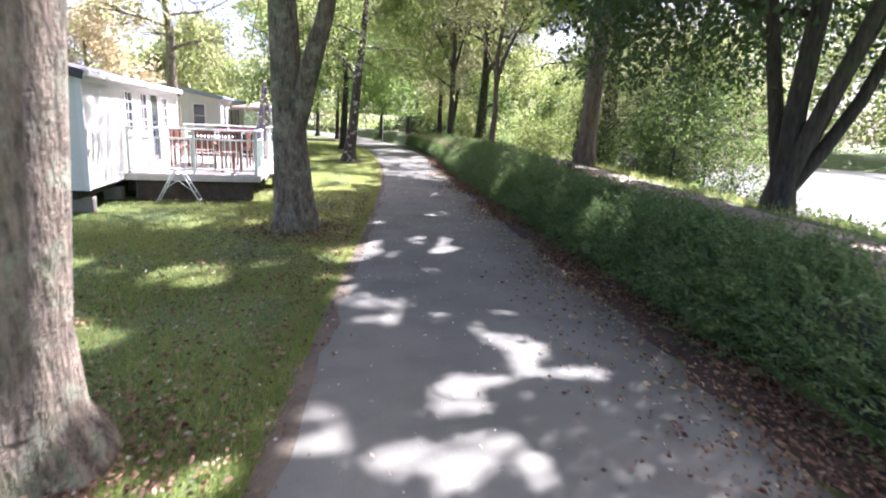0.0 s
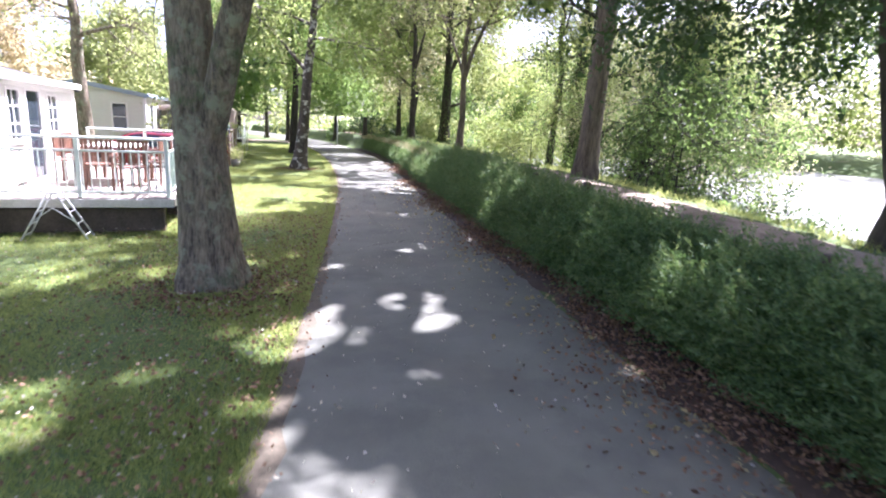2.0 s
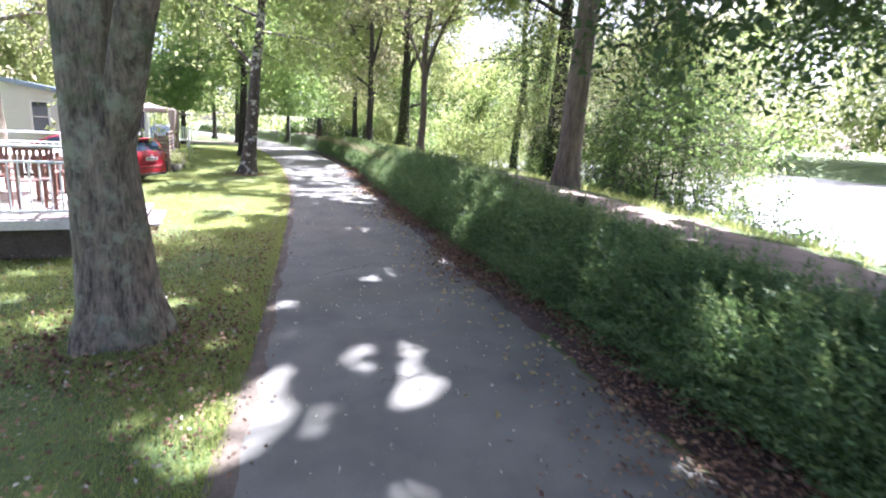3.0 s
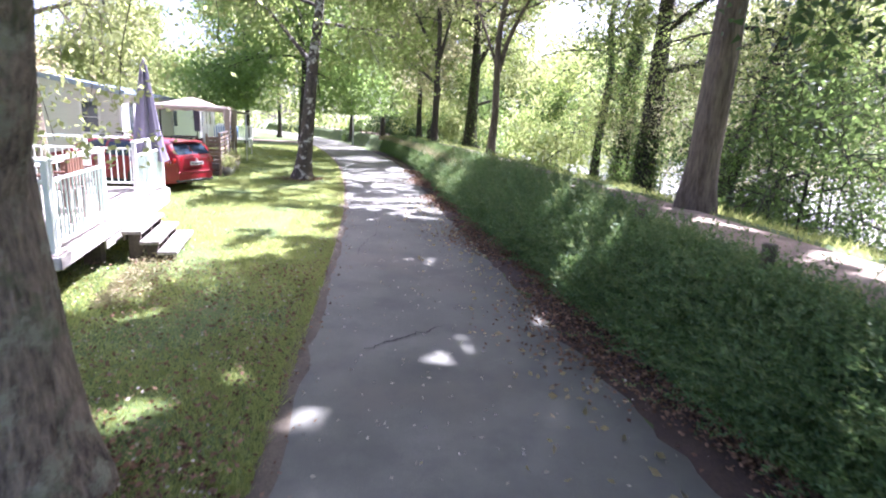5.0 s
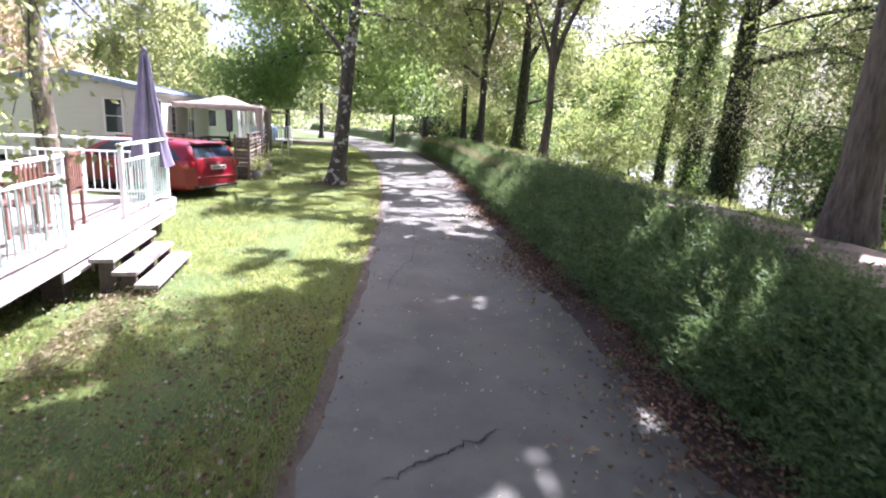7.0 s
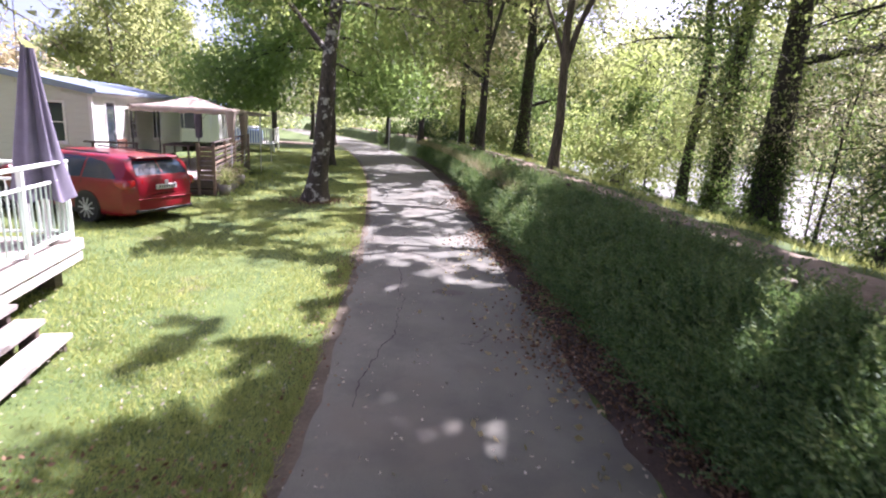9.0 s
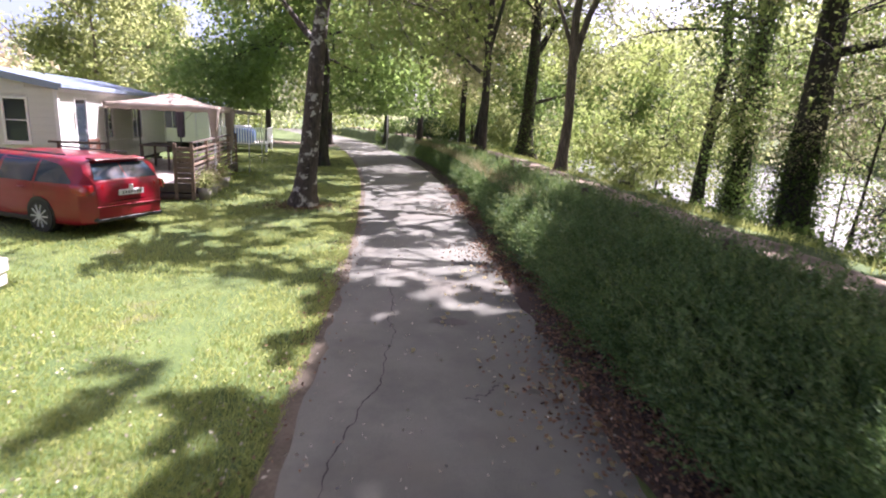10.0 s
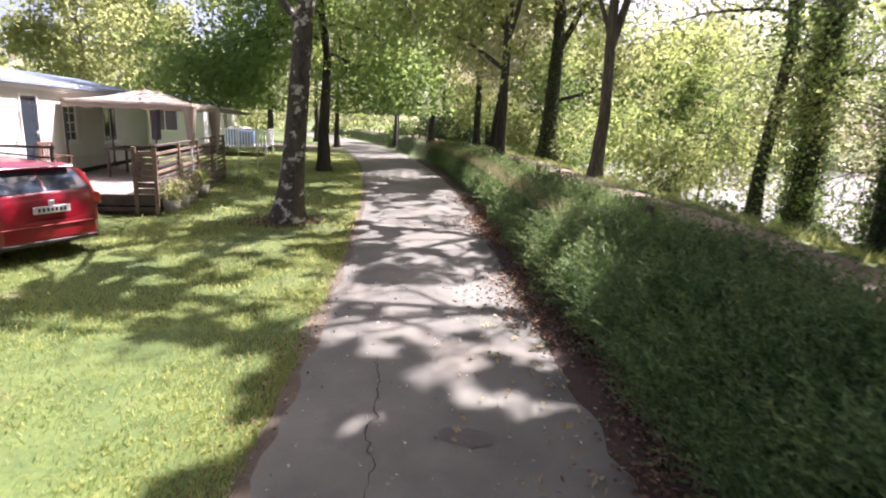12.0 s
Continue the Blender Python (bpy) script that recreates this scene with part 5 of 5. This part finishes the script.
rg = np.random.default_rng(77)
# L_FAR carries the hazy glare of the far trees in its colour.
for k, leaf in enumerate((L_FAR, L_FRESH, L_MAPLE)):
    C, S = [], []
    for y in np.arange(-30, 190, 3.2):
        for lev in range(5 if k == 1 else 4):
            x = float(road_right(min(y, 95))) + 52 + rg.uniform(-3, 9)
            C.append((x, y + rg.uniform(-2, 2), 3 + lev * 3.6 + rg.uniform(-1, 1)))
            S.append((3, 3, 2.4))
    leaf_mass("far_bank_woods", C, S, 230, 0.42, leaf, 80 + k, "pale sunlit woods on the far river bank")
    C, S = [], []
    for q in range(150):
        y = rg.uniform(66, 110)
        x = rg.uniform(-60, 22)
        if y < 74 and -28 < x < -10:
            continue
        C.append((x, y, 0.5 + 11 * rg.uniform(0, 1) ** 1.5))
        S.append((2.4, 2.4, 1.8))
    for q in range(110):
        y, x = rg.uniform(-10, 80), rg.uniform(-48, -31)
        C.append((x, y, rg.uniform(0.5, 4.5)))
        S.append((2.4, 2.4, 1.8))
    for q in range(40):
        y, x = rg.uniform(-30, -16), rg.uniform(-30, 20)
        C.append((x, y, rg.uniform(0.5, 12)))
        S.append((2.4, 2.4, 1.8))
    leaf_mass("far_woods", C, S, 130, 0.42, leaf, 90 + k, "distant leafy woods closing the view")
# scrub along the river's edge
for k, leaf in enumerate((L_MAPLE, L_FRESH, L_DARK)):
    C, S = [], []
    for q in range(36):
        y = rg.uniform(33, 64)
        d = rg.uniform(5.2, 11)
        x = float(road_right(y)) + d
        C.append((x, y, float(ground_z(x, y)) + rg.uniform(0.4, 5.5)))
        S.append((1.3, 1.3, 1.0))
    leaf_mass("bank_scrub", C, S, 420, 0.15, leaf, 100 + k, "sunlit scrub along the river's edge", category="shrubs")
C, S = [], []
for q in range(60):
    y = rg.uniform(2, 30)
    x = float(road_right(y)) + rg.uniform(4.6, 7.5)
    C.append((x, y, float(ground_z(x, y)) + 0.15))
    S.append((0.6, 0.6, 0.35))
leaf_mass("bank_weeds", C, S, 130, 0.11, L_DARK, 110, "low dark weeds on the river bank", category="weeds")
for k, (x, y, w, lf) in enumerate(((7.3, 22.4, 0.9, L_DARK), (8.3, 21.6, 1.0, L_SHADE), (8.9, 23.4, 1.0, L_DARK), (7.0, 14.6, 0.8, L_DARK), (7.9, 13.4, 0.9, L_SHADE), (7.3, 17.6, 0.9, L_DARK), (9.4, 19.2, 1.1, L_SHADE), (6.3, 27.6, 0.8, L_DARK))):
    rs = np.random.default_rng(500 + k)
    bush = thing("riverside_bush", pose(x, y, float(ground_z(x, y)) - 0.1), "dark leafy bush with loose twigs at the water's edge", "bush", "bushes along the water")
    twigs, tips = [], []
    for q in range(26):
        way = Vector((rs.normal() * 0.8, rs.normal() * 0.8, abs(rs.normal()) * 0.6 + 0.5))
        lp, lr = limb((rs.normal() * 0.15, rs.normal() * 0.15, 0), way, w * rs.uniform(0.9, 1.7), 0.014, rs, 5, 0.06, 0.2)
        twigs.append(sweep(lp, [r * 0.8 for r in lr], 4))
        tips += lp[2:]
    link_part("twigs", array_mesh("twigs", *join(twigs)), M_BARK_DARK, bush)
    T = np.array([list(p) for p in tips])
    c = T[rs.integers(0, len(T), 1500)] + rs.normal(size=(1500, 3)) * 0.13
    v, f = leaves(c, 0.085, rs, 0.6, plain=True)
    tagged(link_part("leaf_spray", array_mesh("leaf_spray", v, f), lf, bush), kind="stuff")


# ---- hedge, fence posts ----
def shoots(n, rg, where, leaf_size, per, lean, length):
    """Upright leafy sprays: where(n) gives feet and ways; returns leaf centres and ways."""
    foot, way = where(n)
    L = rg.uniform(0.6, 1.3, n) * length
    cs, al = [], []
    for k in range(per):
        f = (k + 0.6) / per
        side = rg.normal(size=(n, 3))
        side -= way * np.sum(side * way, 1)[:, None]
        side /= np.linalg.norm(side, axis=1)[:, None]
        cs.append(foot + way * (L * f)[:, None] + side * leaf_size * 0.45 + np.array([0, 0, -0.10]) * (f ** 2) * L[:, None])
        al.append(side * 0.8 + way * 0.7)
    return np.concatenate(cs), np.concatenate(al)


def hedge_place(rg, y0, y1):
    def where(n):
        y = rg.uniform(y0, y1, n)
        th = rg.uniform(-0.15, 2.2, n)                 # from the foot of the front, over the top
        bulge = 1 + 0.14 * np.sin(y * 2.3) * np.cos(th * 3) + 0.10 * np.sin(y * 5.1 + th * 2)
        x = road_right(y) + 0.86 - np.cos(th) * 0.46 * bulge
        z = 0.36 + np.sin(th) * 0.44 * bulge
        back = rg.uniform(0, 1, n) < 0.42
        db = rg.uniform(0.75, 1.0, n) + rg.uniform(0, 1, n) * np.interp(y, [8, 15], [0.28, 0.85])
        zb = levee(y) - np.interp(y, [8, 15], [0.24, 0.08]) + 0.07 * np.sin(y * 2.1 + db * 4) + np.where(db < 1.0, (db - 1.0) * 0.25, 0)
        low = (rg.uniform(0, 1, n) < 0.22) & ~back
        x, z = np.where(back, road_right(y) + db, x), np.where(back, zb, z)
        th = np.where(back, 1.57, th)
        z = np.where(low, rg.uniform(0.08, 0.6, n), z)
        x = np.where(low, road_right(y) + 0.40 + 0.12 * rg.uniform(-1, 1, n), x)
        way = np.stack([-np.cos(th) * 0.9, 0.25 * np.ones(n), 0.35 + np.sin(th) * 0.8], 1) + rg.normal(size=(n, 3)) * 0.33
        way /= np.linalg.norm(way, axis=1)[:, None]
        return np.stack([x, y, z], 1), way
    return where


hedge = thing("hedge", pose(0, 0, 0), "dense dark green clipped hedge with feathery shoots", "hedge")
hy = np.arange(-12, 44, 0.5)
HV = []
for y in hy:
    r = float(road_right(y))
    for x, z in ((0.52, 0.0), (0.46, 0.36), (0.56, 0.62), (0.80, 0.74), (1.05, 0.80), (1.2, 0.72)):
        HV.append((r + x + 0.05 * noise.noise(Vector((y * 1.5, x * 3, 0))), y, z + 0.05 * noise.noise(Vector((y * 1.8, z * 3, 4)))))
i = np.arange(len(hy) * 6).reshape(-1, 6)
q = np.stack([i[:-1, :-1], i[:-1, 1:], i[1:, 1:], i[1:, :-1]], -1).reshape(-1, 4)
# Near-black shell under the leaves; its colour stands for the hedge's inner shade.
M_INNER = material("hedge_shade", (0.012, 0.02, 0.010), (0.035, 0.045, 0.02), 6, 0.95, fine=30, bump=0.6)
link_part("inner_growth", array_mesh("inner_growth", HV, q, True), M_INNER, hedge, "dark shell for the shade inside the hedge")
rg = np.random.default_rng(5)
for y0, y1, n, per, size, ln in ((-8, 3, 3600, 16, 0.050, 0.36), (3, 12, 12000, 22, 0.040, 0.34), (12, 24, 14000, 20, 0.040, 0.32), (24, 44, 6500, 10, 0.06, 0.28)):
    c, a = shoots(n, rg, hedge_place(rg, y0, y1), size, per, 0.3, ln)
    v, f = leaves(c, size, rg, 0.36, along=a, plain=True)
    tagged(link_part("foliage", array_mesh("foliage", v, f), L_HEDGE, hedge), kind="stuff")
    c, a = shoots(n // 4, rg, hedge_place(rg, y0, y1), size, per, 0.3, ln * 1.5)
    v, f = leaves(c, size, rg, 0.42, along=a, plain=True)
    tagged(link_part("young_growth", array_mesh("young_growth", v, f), L_HEDGE_TIP, hedge, "pale young shoots"), kind="stuff")


def blades(xy, z, height, width, rg, lean=0.5):
    n = len(xy)
    th = rg.uniform(0, 6.28, n)
    h = height * rg.uniform(0.5, 1.3, n)
    dx, dy = np.cos(th), np.sin(th)
    lx, ly = rg.normal(size=n) * lean * h, rg.normal(size=n) * lean * h
    v = np.empty((n, 3, 3))
    w = width * rg.uniform(0.6, 1.3, n)
    v[:, 0] = np.stack([xy[:, 0] - dx * w, xy[:, 1] - dy * w, z], 1)
    v[:, 1] = np.stack([xy[:, 0] + dx * w, xy[:, 1] + dy * w, z], 1)
    v[:, 2] = np.stack([xy[:, 0] + lx, xy[:, 1] + ly, z + h], 1)
    return v.reshape(-1, 3), np.arange(n * 3).reshape(n, 3)


# dry seeding grass along the top of the hedge and the bank
n = 9000
y = rg.uniform(21, 46, n)
x = road_right(y) + rg.uniform(0.5, 1.2, n)
v, f = blades(np.stack([x, y], 1), levee(y) - 0.15, 0.30, 0.006, rg, 0.5)
tagged(link_part("dry_grass", array_mesh("dry_grass", v, f), L_DRYGRASS), "dry seeding grass along the hedge and fence", "grass", kind="stuff")
n = 26000
y = rg.uniform(0, 48, n)
d = np.where(rg.uniform(0, 1, n) < 0.3, rg.uniform(1.2, 1.6, n), rg.uniform(2.95, 5.0, n))
x = road_right(y) + d
v, f = blades(np.stack([x, y], 1), ground_z(x, y) - 0.01, 0.16, 0.008, rg)
tagged(link_part("bank_grass", array_mesh("bank_grass", v, f), L_GRASS), "rough grass along the footpath and bank", "grass", kind="stuff")

post_me = bpy.data.meshes.new("post")
bm = rod(bmesh.new(), (0, 0, -0.5), (0, 0, 0.32), 0.066, 0.06, 12)
bmesh.ops.bevel(bm, geom=[e for e in bm.edges if e.verts[0].co.z > 0.3 and e.verts[1].co.z > 0.3], offset=0.012, segments=1, affect="EDGES")
bm.to_mesh(post_me)
bm.free()
post_me.materials.append(M_POST)
fence = thing("post_fence", pose(0, 0, 0), "row of short weathered round fence posts along the bank", "fence")
fy = np.arange(-2.8, 74, 2.15)
for k, y in enumerate(fy):
    ob = new("post", post_me)
    ob.parent = fence
    ob.matrix_local = pose(float(road_right(y)) + float(np.interp(y, [14, 18], [1.2, 1.42])), y, float(levee(y)) - 0.04 + 0.06 * math.sin(k * 2.3), 3 * math.sin(k * 1.7), 3 * math.cos(k * 2.9), 40 * k)

lamp = thing("street_lamp", pose(-9.5, 53.2, 0), "slim street lamp with a white globe", "street lamp")
one_rod("pole", (0, 0, 0), (0, 0, 3.3), 0.04, M_METAL, lamp)
one_rod("collar", (0, 0, 3.2), (0, 0, 3.35), 0.07, M_METAL, lamp)
bm = bmesh.new()
bmesh.ops.create_uvsphere(bm, u_segments=20, v_segments=12, radius=0.22, matrix=pose(0, 0, 3.52))
part("globe", bm, M_TRIM, lamp, "white globe", True)

stump = thing("tree_stump", pose(4.0, 33.0, float(ground_z(4.0, 33.0))), "dark stump at the river's edge", "stump")
sv, sf = sweep([(0, 0, -0.2), (0, 0, 0.15), (0.02, 0, 0.45), (0.03, 0, 0.6), (0.03, 0, 0.62)], [0.45, 0.36, 0.30, 0.26, 0.02], 14, 0.3, rg, 0.2)
link_part("stump_wood", array_mesh("stump_wood", sv, sf, True), M_BARK_DARK, stump)

# ---- lawn, litter ----
def lawn(y0, y1, x_far, n, h, w, seed):
    r = np.random.default_rng(seed)
    y = r.uniform(y0, y1, n)
    x = road_left(y) - (r.uniform(0, 1, n) ** 1.35) * x_far + 0.03
    keep = noise_keep(x, y, r)
    x, y = x[keep], y[keep]
    return blades(np.stack([x, y], 1), np.full(len(x), -0.005), h, w, r)


def noise_keep(x, y, r):
    g = np.sin(x * 1.9 + np.sin(y * 1.1) * 1.4) * np.sin(y * 1.6 + np.sin(x * 0.8)) + 0.6 * np.sin(x * 4.3 + y * 2.1) * np.sin(y * 3.7 - x)
    return r.uniform(0, 1, len(x)) < np.clip(0.85 + 0.45 * g, 0.15, 1)


for args in ((-1, 7, 4.5, 150000, 0.045, 0.0045, 1), (7, 15, 5, 130000, 0.045, 0.005, 2), (15, 24, 7, 80000, 0.055, 0.006, 3), (24, 48, 9, 60000, 0.07, 0.012, 4), (-1, 24, 12, 60000, 0.06, 0.008, 5)):
    tagged(link_part("lawn_grass", array_mesh("lawn_grass", *lawn(*args)), L_GRASS), "short mown lawn grass", "grass", kind="stuff")


def litter(n, xf, y0, y1, size, seed, mat, label):
    r = np.random.default_rng(seed)
    y = r.uniform(y0, y1, n)
    x = xf(y, r)
    c = np.stack([x, y, 0.056 + r.uniform(0, 0.03, n)], 1)
    a = r.normal(size=(n, 3))
    a[:, 2] *= 0.25
    v, f = leaves(c, size, r, 0.6, along=a, fold=0.1)
    v[:, 2] = np.maximum(v[:, 2], 0.03)
    return tagged(link_part("leaf_litter", array_mesh("leaf_litter", v, f), mat), label, "fallen leaves", kind="stuff")


litter(32000, lambda y, r: road_right(y) + 0.46 - np.abs(r.normal(size=len(y))) * 0.33 * (1 + 0.5 * np.sin(y * 1.3)), -2, 30, 0.044, 201, L_LITTER, "brown fallen leaves along the hedge")
litter(1300, lambda y, r: road_right(y) - 0.1 - np.abs(r.normal(size=len(y))) * 0.55, -2, 6, 0.042, 205, L_LITTER, "brown leaves strewn over the lane's edge")
litter(1100, lambda y, r: road_left(y) + (road_right(y) - road_left(y)) * r.uniform(0, 1, len(y)), -2, 22, 0.035, 202, L_PALE, "pale dry leaves scattered on the lane")
litter(420, lambda y, r: road_right(y) - 0.15 - np.abs(r.normal(size=len(y))) * 0.5, -1, 20, 0.07, 206, L_TAN, "curled tan leaves along the lane's edge")
litter(1500, lambda y, r: road_left(y) + r.normal(size=len(y)) * 0.16 - 0.05, -2, 26, 0.035, 203, L_LITTER, "dry leaves along the lawn's edge")
litter(2600, lambda y, r: road_left(y) - 0.15 - r.uniform(0, 1, len(y)) ** 1.3 * 4.5, 0, 16, 0.032, 207, L_PALE, "small pale leaves and clover heads on the lawn")
litter(6000, lambda y, r: road_left(y) - 0.1 - np.abs(r.normal(size=len(y))) * 1.6, -1, 13, 0.04, 204, L_LITTER, "brown leaves scattered on the lawn")


# ---- cracks in the lane ----
def road_height(x, y):
    l, r = float(road_left(y)), float(road_right(y))
    f = (x - l) / (r - l)
    return 0.02 + 0.03 * (1 - (2 * f - 1) ** 2)


M_CRACK = material("crack_shadow", (0.03, 0.028, 0.025), (0.06, 0.055, 0.05), 9, 0.95, fine=60, bump=0.3)
for a, b, w, seed in (((-2.08, 18.4), (-1.66, 16.5), 0.008, 1), ((-1.66, 16.5), (-1.58, 13.9), 0.008, 7), ((-0.82, 10.2), (-0.1, 10.9), 0.016, 2), ((-0.85, 15.42), (-0.44, 15.75), 0.014, 3), ((0.1, 6.9), (0.5, 7.1), 0.008, 6)):
    r = np.random.default_rng(seed)
    n = 40
    V = []
    off = np.cumsum(r.normal(size=n + 1)) * 0.018
    off -= np.linspace(off[0], off[-1], n + 1)
    d = Vector((b[0] - a[0], b[1] - a[1], 0)).normalized()
    for k in range(n + 1):
        f = k / n
        x, y = a[0] + (b[0] - a[0]) * f - d.y * off[k], a[1] + (b[1] - a[1]) * f + d.x * off[k]
        ww = w * r.uniform(0.35, 1.2) * math.sin(math.pi * min(max(f, 0.03), 0.97)) ** 0.4
        z = road_height(x, y) + 0.007
        V += [(x - d.y * ww, y + d.x * ww, z), (x + d.y * ww, y - d.x * ww, z)]
    i = np.arange(2 * n + 2).reshape(-1, 2)
    q = np.stack([i[:-1, 0], i[1:, 0], i[1:, 1], i[:-1, 1]], -1)
    link_part("crack", array_mesh("crack", V, q), M_CRACK, road, "dark crack in the asphalt")

# worn sunken patch in the lane, dry cuttings by the terrace, dark shrub at the bend
bm = bmesh.new()
bmesh.ops.create_circle(bm, cap_ends=True, segments=28, radius=1.0)
for v in bm.verts:
    k = 1 + 0.25 * noise.noise(Vector((v.co.x * 2, v.co.y * 2, 7)))
    x, y = -1.12 + v.co.x * 0.20 * k, 17.18 + v.co.y * 0.12 * k
    v.co = (x, y, road_height(x, y) + 0.008)
part("worn_patch", bm, material("worn_asphalt", (0.066, 0.061, 0.052), (0.115, 0.107, 0.09), 9, 0.95, fine=90, bump=0.4), road, "dark worn patch in the asphalt")
r = np.random.default_rng(400)
n = 1500
cx, cy = 0.25 + np.abs(r.normal(size=n)) * 0.28, r.uniform(-0.1, 2.2, n)
pts = np.array([list(HOME @ Vector((cx[k], cy[k], 0.02 + 0.05 * abs(r.normal())))) for k in range(n)])
a = r.normal(size=(n, 3))
a[:, 2] *= 0.3
v, f = leaves(pts, 0.07, r, 0.18, along=a)
tagged(link_part("dry_cuttings", array_mesh("dry_cuttings", v, f), L_DRYGRASS), "dry hay-coloured cuttings beside the terrace", "cuttings", kind="stuff")
C = [(-10.2 + dx, 59.5 + dy, z) for dx, dy, z in ((0, 0, 0.8), (1.0, 0.3, 0.9), (-0.9, 0.2, 0.7), (0.3, 0, 1.6), (-0.4, 0.3, 1.5))]
rb = np.random.default_rng(420)
B = [(rb.uniform(-9, 1.5), rb.uniform(60, 66), rb.uniform(0.3, 2.6)) for q in range(40)]
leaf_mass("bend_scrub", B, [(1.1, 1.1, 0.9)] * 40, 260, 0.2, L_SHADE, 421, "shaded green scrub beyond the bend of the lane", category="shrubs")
leaf_mass("dark_shrub", C, [(0.9, 0.9, 0.8)] * 5, 420, 0.16, L_DARK, 410, "dark dense shrub at the bend of the lane", kind="", category="shrub")
for tx, ty, rr in ((-2.24, 7.82, 0.5), (-1.40, 1.0, 0.45), (-5.62, 24.75, 0.35)):
    r = np.random.default_rng(int(100 * abs(tx)))
    n = 900
    th, q = r.uniform(0, 6.28, n), rr + np.abs(r.normal(size=n)) * 0.35
    a = r.normal(size=(n, 3))
    a[:, 2] *= 0.25
    v, f = leaves(np.stack([tx + np.cos(th) * q, ty + np.sin(th) * q, 0.02 + r.uniform(0, 0.03, n)], 1), 0.05, r, 0.6, along=a)
    tagged(link_part("leaf_litter", array_mesh("leaf_litter", v, f), L_LITTER), "brown leaves gathered round a trunk", "fallen leaves", kind="stuff")
